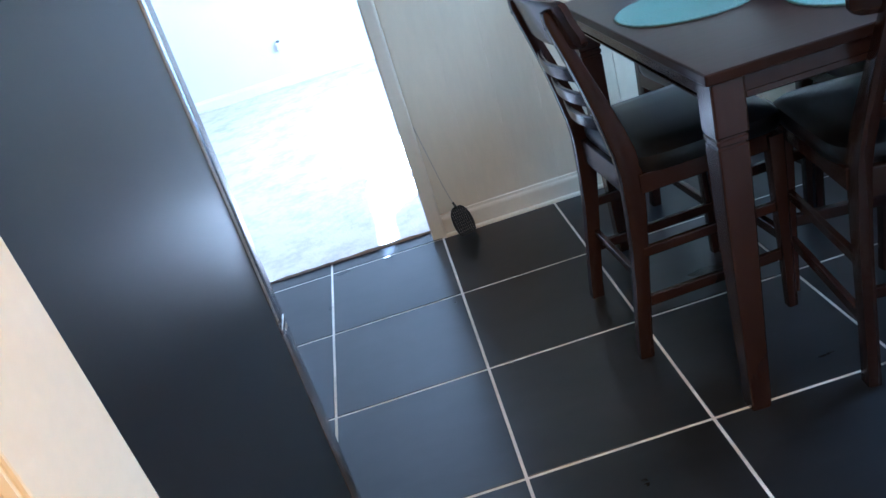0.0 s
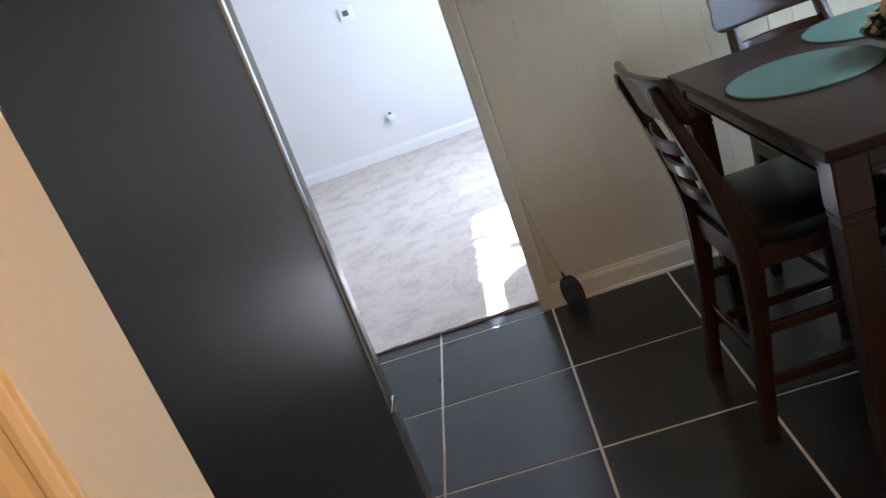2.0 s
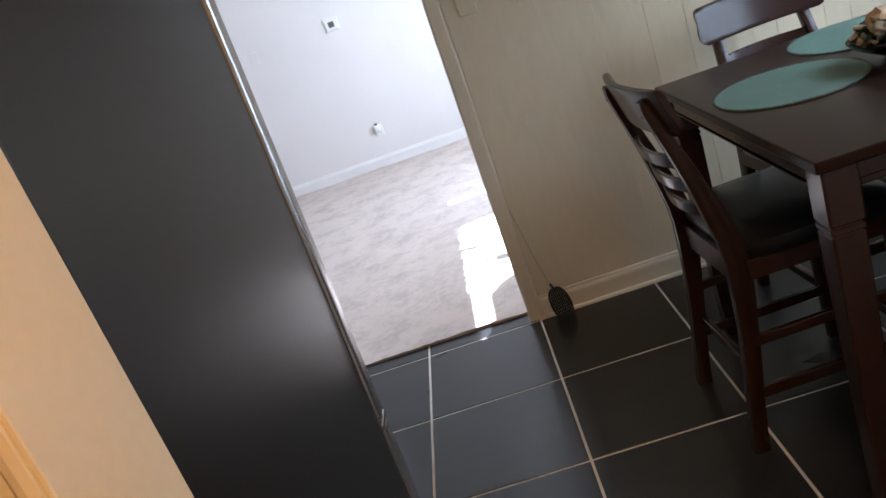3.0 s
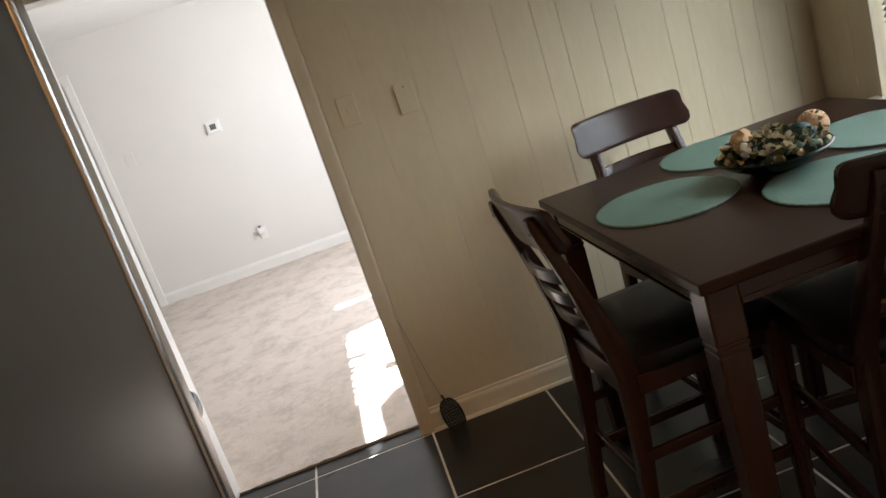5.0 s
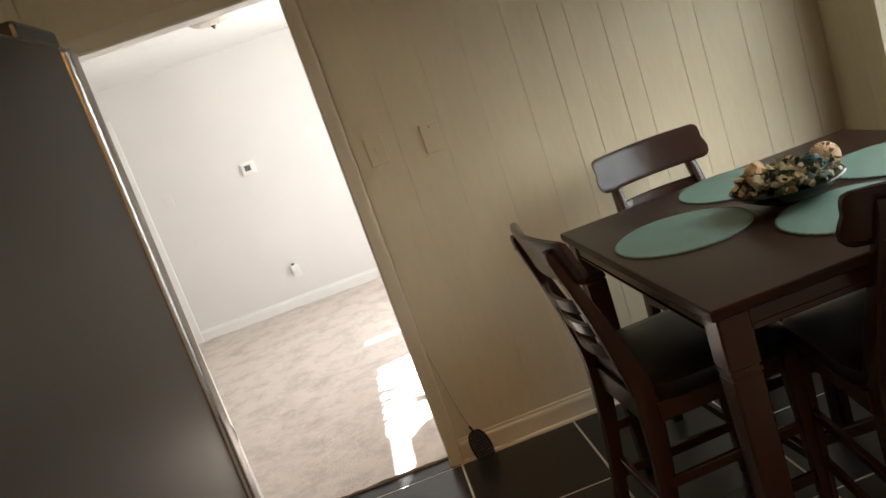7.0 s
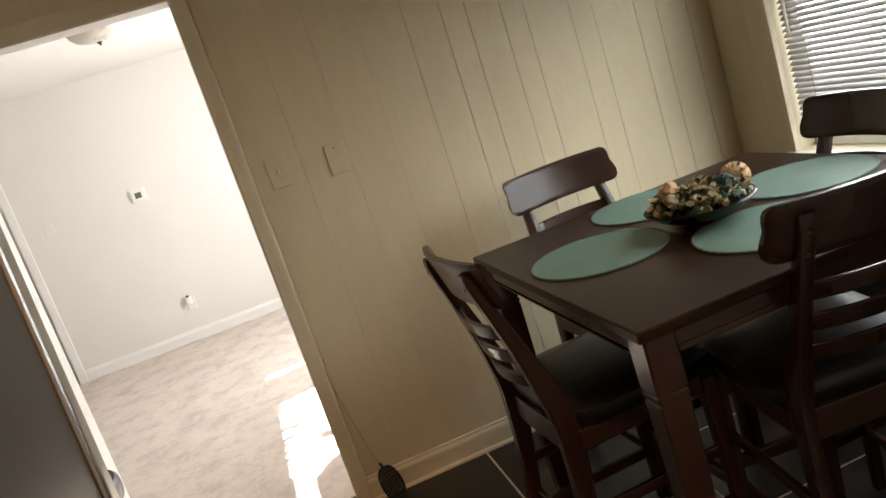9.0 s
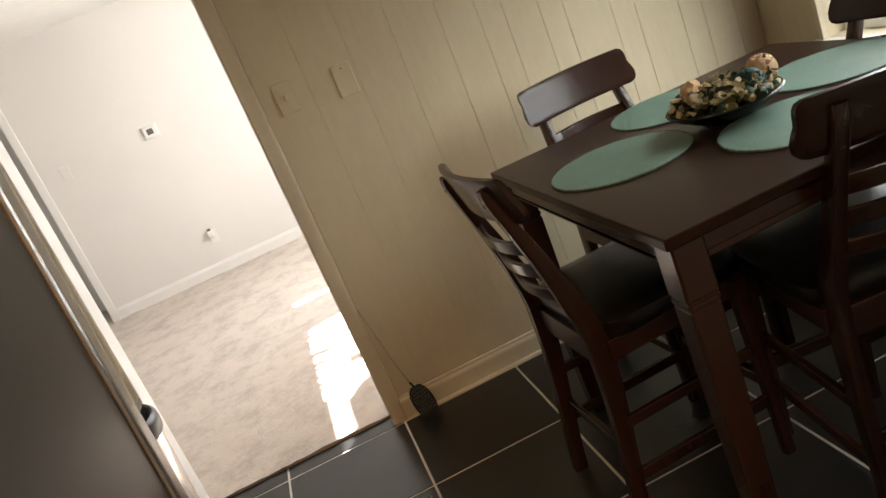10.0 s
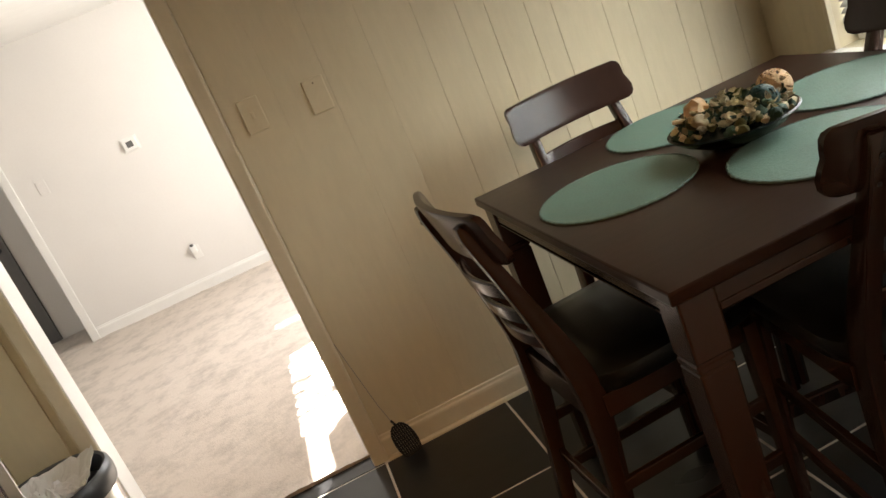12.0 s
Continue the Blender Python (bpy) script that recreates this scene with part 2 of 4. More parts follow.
def walls():
    # floors
    structure("floor", box(WEST - 0.05, SOUTH - TS, -0.10, EAST + 0.05, NORTH + 0.075, -0.002), GROUT, "dark tile floor with pale grout joints", "floor")
    structure("hall_floor", box(-1.4, -4.4, -0.1, 1.4, SOUTH - TS, -0.001), TILE, "dark hall floor", "floor")
    # north wall: backing, opening cut out, planks added below
    y0, y1 = NORTH + 0.008, NORTH + T
    bm = box(OPR + 0.015, y0, 0, EAST + 0.12, y1, H)
    box(WEST - 0.12, y0, 0, OPL - 0.015, y1, H, bm=bm)
    box(OPL - 0.015, y0, OPH + 0.015, OPR + 0.015, y1, H, bm=bm)
    wall_n = structure("wall_north", bm, CREAM, "cream painted vertical plank wall with an opening", "wall")
    grooves = (0.02, 0.20, 0.38, 0.555, 0.737, 0.882, 0.98, 1.116, 1.21, 1.393, 1.49, 1.669, 1.765, 1.90, 2.0)
    for a, b in zip(grooves, grooves[1:]):
        g = 0.0003 if a < 0.7 else 0.0007   # paint has nearly filled the joints beside the opening
        part("panel", box(a + g, NORTH, 0.0, b - g, y0 + 0.001, H, g, 1), CREAM, wall_n)
    part("panel", box(-1.123, NORTH, 0.0, -0.932, y0 + 0.001, H, 0.0014, 1), CREAM, wall_n)
    part("panel", box(-0.928, NORTH, OPH + 0.06, 0.018, y0 + 0.001, H, 0.0014, 1), CREAM, wall_n)
    # living-room face of that wall
    bm = box(OPR + 0.06, y1, 0, LE, y1 + 0.01, H)
    box(LW, y1, 0, OPL - 0.06, y1 + 0.01, H, bm=bm)
    box(OPL - 0.06, y1, OPH + 0.06, OPR + 0.06, y1 + 0.01, H, bm=bm)
    structure("wall_living_south", bm, LIVING, "off-white living room wall", "wall")
    # kitchen east wall with the window
    bm = box(EAST + 0.008, SOUTH - TS, 0, EAST + 0.12, WY0, H)
    box(EAST + 0.008, WY1, 0, EAST + 0.12, y0, H, bm=bm)
    box(EAST + 0.008, WY0, 0, EAST + 0.12, WY1, WZ0, bm=bm)
    box(EAST + 0.008, WY0, WZ1, EAST + 0.12, WY1, H, bm=bm)
    wall_e = structure("wall_east", bm, CREAM, "cream plank wall with a blinded window", "wall")
    ys = (0.018, -0.10, -0.19, WY1 + 0.02)
    for a, b in zip(ys, ys[1:]):
        part("panel", box(EAST, b + 0.0004, 0, EAST + 0.009, a - 0.0004, H, 0.0004, 1), CREAM, wall_e)
    part("panel", box(EAST, WY0 - 0.05, 0, EAST + 0.009, WY1 + 0.017, WZ0 - 0.04, 0.0014, 1), CREAM, wall_e)
    structure("wall_west", box(WEST - 0.12, SOUTH - TS, 0, WEST, NORTH + 0.008, H), CREAM, "cream painted kitchen wall", "wall")
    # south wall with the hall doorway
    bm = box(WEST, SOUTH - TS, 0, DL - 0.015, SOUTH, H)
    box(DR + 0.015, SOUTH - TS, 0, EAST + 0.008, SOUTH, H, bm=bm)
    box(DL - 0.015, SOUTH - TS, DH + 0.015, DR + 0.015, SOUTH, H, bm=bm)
    structure("wall_south", bm, HALLP, "cream wall with a doorway, colour darkened to cut bounce light", "wall")
    structure("ceiling", box(WEST - 0.12, SOUTH - TS, H, EAST + 0.12, NORTH + T, H + 0.1), CEIL, "white kitchen ceiling", "ceiling")
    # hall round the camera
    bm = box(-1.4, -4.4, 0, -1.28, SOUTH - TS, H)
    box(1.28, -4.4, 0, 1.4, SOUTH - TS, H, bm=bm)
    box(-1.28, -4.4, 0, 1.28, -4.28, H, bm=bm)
    structure("wall_hall", bm, HALLP, "hall walls in warm lamp light, colour darkened to cut bounce light", "wall")
    structure("ceiling_hall", box(-1.4, -4.4, H, 1.4, SOUTH - TS, H + 0.1), CEIL, "white hall ceiling", "ceiling")
    # living room
    structure("wall_living_north", living_north(), LIVING, "off-white living room wall with a door opening", "wall")
    structure("wall_living_west", box(LW - 0.12, NORTH + T, 0, LW, LN, H), LIVING, "off-white living room wall", "wall")
    structure("wall_living_east", living_east(), LIVING, "off-white living room wall with a window", "wall")
    sun_mask()
    structure("ceiling_living", box(LW - 0.12, NORTH + T, H, LE + 0.12, LN + 0.12, H + 0.1), CEIL, "white textured living room ceiling", "ceiling")
    # back passage behind the far opening
    bm = box(FDL - 1.5, LN + 0.60, 0, FDR + 0.9, LN + 0.70, H)
    box(FDL - 1.6, LN + 0.12, 0, FDL - 1.5, LN + 0.70, H, bm=bm)
    box(FDR + 0.9, LN + 0.12, 0, FDR + 1.0, LN + 0.70, H, bm=bm)
    structure("wall_passage", bm, LIVING, "shaded passage walls", "wall")
    structure("ceiling_passage", box(FDL - 1.6, LN + 0.12, H, FDR + 1.0, LN + 0.70, H + 0.1), CEIL, "passage ceiling", "ceiling")
    # outside
    structure("ground", box(-60, -60, -0.35, 60, 60, -0.15), CONC, "grey-green ground outside", "ground")
    # unseen slab, added to keep direct sun and steep light off the kitchen window
    structure("porch_roof", box(EAST + 0.12, -3.4, 2.47, EAST + 1.9, 1.6, 2.55), ROOFM, "pale unseen roof added to block sun and high sky from the window", "roof")


def living_north():
    bm = box(FDR, LN, 0, LE + 0.12, LN + 0.12, H)
    box(LW - 0.12, LN, 0, FDL, LN + 0.12, H, bm=bm)
    box(FDL, LN, 2.05, FDR, LN + 0.12, H, bm=bm)
    return bm


def living_east():
    # window opening; an added mask leaves an uneven clear part and narrow slit
    x0, x1, yn, ye, zb, zt = LE, LE + 0.10, NORTH + T, 3.94, 0.30, 2.20
    bm = box(x0, yn, 0, x1, 1.50, H)
    box(x0, ye, 0, x1, LN, H, bm=bm)
    box(x0, 1.50, 0, x1, ye, zb, bm=bm)
    box(x0, 1.50, zt, x1, ye, H, bm=bm)
    return bm


def open_part(y, z):
    along = y - 0.83 * z   # slanted direction of the streaks cut into the sun patch
    edge = 1.955 + 0.035 * noise.noise((y * 5.0, 0.3, 0)) + 0.012 * noise.noise((y * 17, 1.3, 0))
    wave = 0.03 * noise.noise((z * 9, 4.0, 0))
    if 0.36 < z < edge and y > 1.93 + wave and along < 1.55 + wave:
        streak = noise.noise((along * 15, z * 2.6, 7.0)) + 0.6 * noise.noise((along * 36, z * 5, 2.0))
        if along > 0.55 and streak > 0.20:
            return False
        return abs(along - 0.86) > 0.016 or z > 1.87
    if 1.585 < y <= 1.96 and 1.845 + 0.3 * wave + 0.25 * max(0, 1.66 - y) < z < edge - 0.03 * (1.96 - y) / 0.37:
        return True
    return 2.09 < along < 2.17 and 1.5 < z < 2.03 and (int(y / 0.02) + int(z / 0.02)) % 3 == 0


def sun_mask():
    """Added unseen thin sheet in the living room window, uneven hole shaping the sun patch."""
    bm = bmesh.new()
    c, ny, nz = 0.02, 124, 97
    verts = {}

    def vert(i, j):
        if (i, j) not in verts:
            verts[i, j] = bm.verts.new((LE + 0.004, 1.48 + c * i, 0.28 + c * j))
        return verts[i, j]

    for i in range(ny):
        for j in range(nz):
            if not open_part(1.49 + c * i, 0.29 + c * j):
                bm.faces.new((vert(i, j), vert(i + 1, j), vert(i + 1, j + 1), vert(i, j + 1)))
    bmesh.ops.solidify(bm, geom=bm.faces[:], thickness=0.004)
    structure("window_2", bm, LIVING, "unseen cut-out sheet that shapes the sun patch on the carpet", "window")


def moulding(profile, p0, p1, out, bm=None):
    """A straight trim: profile of (out, up) pairs swept from p0 to p1; out: the way it faces."""
    bm = bm or bmesh.new()
    p0, p1, o = Vector(p0), Vector(p1), Vector(out)
    d = (p1 - p0).normalized()
    u = Vector((0, 0, 1)) if abs(d.z) < 0.5 else d.cross(o).normalized()
    a = [bm.verts.new(p0 + o * x + u * y) for x, y in profile]
    b = [bm.verts.new(p1 + o * x + u * y) for x, y in profile]
    n = len(profile)
    for k in range(n):
        bm.faces.new((a[k], a[(k + 1) % n], b[(k + 1) % n], b[k]))
    bm.faces.new(a)
    bm.faces.new(b[::-1])
    bmesh.ops.recalc_face_normals(bm, faces=bm.faces)
    return bm


BASE = ((0, 0), (0.012, 0), (0.012, 0.074), (0.010, 0.083), (0.006, 0.090), (0.005, 0.100), (0, 0.103))
SHOE = ((0, 0), (0.014, 0), (0.0135, 0.006), (0.011, 0.011), (0.006, 0.0135), (0, 0.014))
CASE = ((0, 0), (0.008, 0), (0.011, 0.004), (0.012, 0.018), (0.0135, 0.034), (0.0145, 0.048), (0.012, 0.055), (0, 0.058))
HALLCASE = ((0, 0), (0.010, 0), (0.014, 0.006), (0.014, 0.012), (0.010, 0.017), (0.011, 0.024), (0.016, 0.034), (0.018, 0.050), (0.014, 0.056), (0, 0.058))


def flip(profile):
    return tuple((a, -b) for a, b in profile)


def trims():
    bm = moulding(BASE, (0.016, NORTH, 0.001), (EAST, NORTH, 0.001), (0, -1, 0))
    moulding(SHOE, (0.016, NORTH - 0.0125, 0.0005), (EAST, NORTH - 0.0125, 0.0005), (0, -1, 0), bm)
    structure("baseboard", bm, TRIM, "cream moulded baseboard", "baseboard")
    bm = moulding(BASE, (EAST, NORTH - 0.03, 0.001), (EAST, SOUTH, 0.001), (-1, 0, 0))
    structure("baseboard_east", bm, TRIM, "cream moulded baseboard", "baseboard")
    bm = moulding(BASE, (WEST + 0.001, NORTH, 0.001), (OPL - 0.062, NORTH, 0.001), (0, -1, 0))
    structure("baseboard_west", bm, TRIM, "cream moulded baseboard", "baseboard")
    bm = moulding(BASE, (FDR + 0.06, LN, 0.008), (LE, LN, 0.008), (0, -1, 0))
    structure("baseboard_living", bm, WHITE, "white living room baseboard", "baseboard")
    bm = moulding(BASE, (FDL - 0.06, LN, 0.02), (LW, LN, 0.02), (0, -1, 0))
    structure("baseboard_living_west", bm, WHITE, "white living room baseboard", "baseboard")
    # lining and casing of the opening
    frame_n = tagged(new("opening_trim"), "cream painted casing round the opening", "door frame", kind="structure")
    y0, y1 = NORTH - 0.006, NORTH + T + 0.008
    part("jamb", box(OPL - 0.015, y0, 0, OPL, y1, OPH, 0.002), WHITE, frame_n)
    part("jamb", box(OPR, y0, 0, OPR + 0.015, y1, OPH, 0.002), WHITE, frame_n)
    part("head", box(OPL - 0.015, y0, OPH, OPR + 0.015, y1, OPH + 0.015, 0.002), WHITE, frame_n)
    # casings: profile runs away from the opening
    for x, s in ((OPR + 0.004, 1), (OPL - 0.004, -1)):
        bm = bmesh.new()
        ring0 = [bm.verts.new((x + s * u, NORTH - o, 0.0)) for o, u in CASE]
        ring1 = [bm.verts.new((x + s * u, NORTH - o, OPH + 0.004 + u)) for o, u in CASE]
        n = len(CASE)
        for k in range(n):
            bm.faces.new((ring0[k], ring0[(k + 1) % n], ring1[(k + 1) % n], ring1[k]))
        bm.faces.new(ring0)
        bmesh.ops.recalc_face_normals(bm, faces=bm.faces)
        part("casing", bm, TRIM, frame_n)
    bm = bmesh.new()
    a = [bm.verts.new((OPL - 0.004 - u, NORTH - o, OPH + 0.004 + u)) for o, u in CASE]
    b = [bm.verts.new((OPR + 0.004 + u, NORTH - o, OPH + 0.004 + u)) for o, u in CASE]
    for k in range(len(CASE)):
        bm.faces.new((a[k], a[(k + 1) % len(CASE)], b[(k + 1) % len(CASE)], b[k]))
    bmesh.ops.recalc_face_normals(bm, faces=bm.faces)
    part("casing", bm, TRIM, frame_n)
    # hall doorway: plain lining and moulded casings to both sides
    frame_s = tagged(new("doorway_trim"), "cream painted hall doorway lit by a warm lamp", "door frame", kind="structure")
    y0, y1 = SOUTH - TS - 0.006, SOUTH + 0.006
    part("jamb", box(DL - 0.015, y0, 0, DL, y1, DH, 0.003), JAMBP, frame_s)
    part("jamb", box(DR, y0, 0, DR + 0.015, y1, DH, 0.003), JAMBP, frame_s)
    part("head", box(DL - 0.015, y0, DH, DR + 0.015, y1, DH + 0.015, 0.003), JAMBP, frame_s)
    for yy, oy in ((SOUTH - TS, -1), (SOUTH, 1)):
        for x, s in ((DL - 0.005, -1), (DR + 0.005, 1)):
            bm = bmesh.new()
            r0 = [bm.verts.new((x + s * u, yy + oy * o, 0)) for o, u in HALLCASE]
            r1 = [bm.verts.new((x + s * u, yy + oy * o, DH + 0.06)) for o, u in HALLCASE]
            for k in range(len(HALLCASE)):
                bm.faces.new((r0[k], r0[(k + 1) % len(HALLCASE)], r1[(k + 1) % len(HALLCASE)], r1[k]))
            bm.faces.new(r0)
            bm.faces.new(r1[::-1])
            bmesh.ops.recalc_face_normals(bm, faces=bm.faces)
            part("casing", bm, JAMBP, frame_s)
    # casing of the far opening
    frame_f = tagged(new("far_opening_trim"), "white painted casing of the passage opening", "door frame", kind="structure")
    for x, s in ((FDR, 1), (FDL, -1)):
        part("jamb", box(min(x, x - s * 0.015), LN - 0.004, 0, max(x, x - s * 0.015), LN + 0.125, 2.05, 0.002), WHITE, frame_f)
        part("casing", box(min(x - s * 0.008, x + s * 0.058), LN - 0.016, 0, max(x - s * 0.008, x + s * 0.058), LN, 2.10, 0.004), WHITE, frame_f)
    part("casing", box(FDL - 0.058, LN - 0.0165, 2.042, FDR + 0.058, LN - 0.0005, 2.1005, 0.004), WHITE, frame_f)


def carpet():
    bm = bmesh.new()
    x0, x1, y0, y1, nx, ny = LW, LE, NORTH + 0.068, LN + 1.5, 150, 165
    grid = []
    for j in range(ny + 1):
        row = []
        for i in range(nx + 1):
            x, y = x0 + (x1 - x0) * i / nx, y0 + (y1 - y0) * (j / ny) ** 1.25
            z = 0.012 + 0.006 * noise.noise((x * 5, y * 5, 0)) + 0.004 * noise.noise((x * 17, y * 17, 3))
            if j == 0:
                y += 0.014
                z = -0.002
            elif j < 3:
                y += 0.006 * noise.noise((x * 25, 0, 0)) + 0.004 * noise.noise((x * 70, 2, 0))
            row.append(bm.verts.new((x, y, z)))
        grid.append(row)
    for j in range(ny):
        for i in range(nx):
            bm.faces.new((grid[j][i], grid[j][i + 1], grid[j + 1][i + 1], grid[j + 1][i]))
    ob = part("carpet", bm, CARPET, smooth=True)
    tagged(ob, "beige plush carpet with a ragged edge", "carpet", kind="structure")
    structure("living_floor", box(LW - 0.1, NORTH + 0.0751, -0.1, LE + 0.1, LN + 1.6, -0.02), GROUT, "slab under the carpet", "floor")


walls()
trims()
carpet()


# ---- refrigerator ----
LEAN, YAW = 0.8, -0.2   # the refrigerator stands a little askew on its feet


def refrigerator():
    x0, x1, yb, yd, yf, top = -1.105, -0.405, -2.385, -1.625, -1.555, 1.785
    f = thing("refrigerator", "tall charcoal refrigerator with black stainless doors", "refrigerator", pose(-0.405 - 0.004, -1.555, 0.0, 0, LEAN, YAW) @ pose(0.405, 1.555, 0))
    part("body", box(x0, yb, 0.02, x1, yd, top, 0.006), FRIDGE_SIDE, f, "charcoal textured side panel")
    part("gasket", box(x0 + 0.012, yd, 0.07, x1 - 0.008, yd + 0.012, top - 0.012), GASKET, f)
    mid = (x0 + x1) / 2
    for a, b in ((x0, mid - 0.003), (mid + 0.003, x1)):
        d = part("door", box(a, yd + 0.012, 0.689, b + (0.006 if b == x1 else 0), yf, top + 0.004, 0.013, 4), FRIDGE_DOOR, f, "black stainless door")
        hx = mid - 0.05 if a == x0 else mid + 0.05
        part("handle", sweep([(hx, yf + 0.0, 0.80), (hx, yf + 0.045, 0.83), (hx, yf + 0.05, 1.2), (hx, yf + 0.045, 1.57), (hx, yf, 1.60)], circle(0.011), up=(1, 0, 0)), STEEL, d, smooth=True)
    d = part("drawer", box(x0, yd + 0.012, 0.09, x1 + 0.006, yf, 0.679, 0.013, 4), FRIDGE_DOOR, f, "black stainless freezer drawer")
    part("handle", sweep([(x0 + 0.1, yf, 0.58), (x0 + 0.12, yf + 0.045, 0.58), (mid, yf + 0.05, 0.58), (x1 - 0.12, yf + 0.045, 0.58), (x1 - 0.1, yf, 0.58)], circle(0.011)), STEEL, d, smooth=True)
    for x in (x1 - 0.05, x0 + 0.05):
        bm = box(x - 0.04, yd - 0.13, top, x + 0.04, yf - 0.02, top + 0.034, 0.008)
        part("hinge_cover", bm, RIMP, f, "grey plastic hinge cover")
    part("hinge", box(x1 - 0.03, yd + 0.004, 0.672, x1 + 0.004, yf + 0.004, 0.686, 0.002), STEEL, f, "steel middle hinge")
    for x in (x0 + 0.06, x1 - 0.06):
        for y in (yb + 0.06, yd - 0.05):
            low = (x + 0.405) * math.sin(radians(LEAN))
            part("foot", lathe(((0, low), (0.02, low), (0.02, 0.03), (0, 0.03)), 12), BLACKP, f).location = (x, y, 0)


refrigerator()


# ---- dining table ----
TX0, TX1, TY0, TY1, TZ = 0.578, 1.650, -1.572, -0.502, 0.915


def dining_table():
    t = thing("dining_table", "square espresso wood counter-height dining table", "table")
    part("tabletop", box(TX0, TY0, TZ - 0.026, TX1, TY1, TZ, 0.004, 2), TOPWOOD, t, "dark satin table top")
    i, w = 0.014, 0.075
    z0, z1 = TZ - 0.076, TZ - 0.026
    ix0, ix1, iy0, iy1 = TX0 + i, TX1 - i, TY0 + i, TY1 - i
    for a in ((ix0 + w, iy0 + 0.006, ix1 - w, iy0 + 0.028), (ix0 + w, iy1 - 0.028, ix1 - w, iy1 - 0.006),
              (ix0 + 0.006, iy0 + w, ix0 + 0.028, iy1 - w), (ix1 - 0.028, iy0 + w, ix1 - 0.006, iy1 - w)):
        bm = box(a[0], a[1], z0, a[2], a[3], z1, 0.002)
        box(a[0], a[1] - 0.004, z0 - 0.004, a[2], a[3] + 0.004, z0 + 0.012, 0.003, bm=bm)
        part("apron", bm, DARKWOOD, t)
    for x, sx in ((ix0, 1), (ix1, -1)):
        for y, sy in ((iy0, 1), (iy1, -1)):
            cx, cy = x + sx * w / 2, y + sy * w / 2
            prof = ((0.050, 0.0), (0.054, 0.02), (0.068, 0.55), (0.071, 0.736), (0.066, 0.739), (0.066, 0.743), (0.073, 0.746), (0.073, 0.755),
                    (0.067, 0.758), (0.067, 0.762), (w, 0.766), (w, z1))
            bm = sweep([(cx, cy, z) for _, z in prof], [rounded(a, a, 0.005) for a, _ in prof], up=(0, 1, 0))
            part("leg", bm, DARKWOOD, t, smooth=False)
    return t


dining_table()


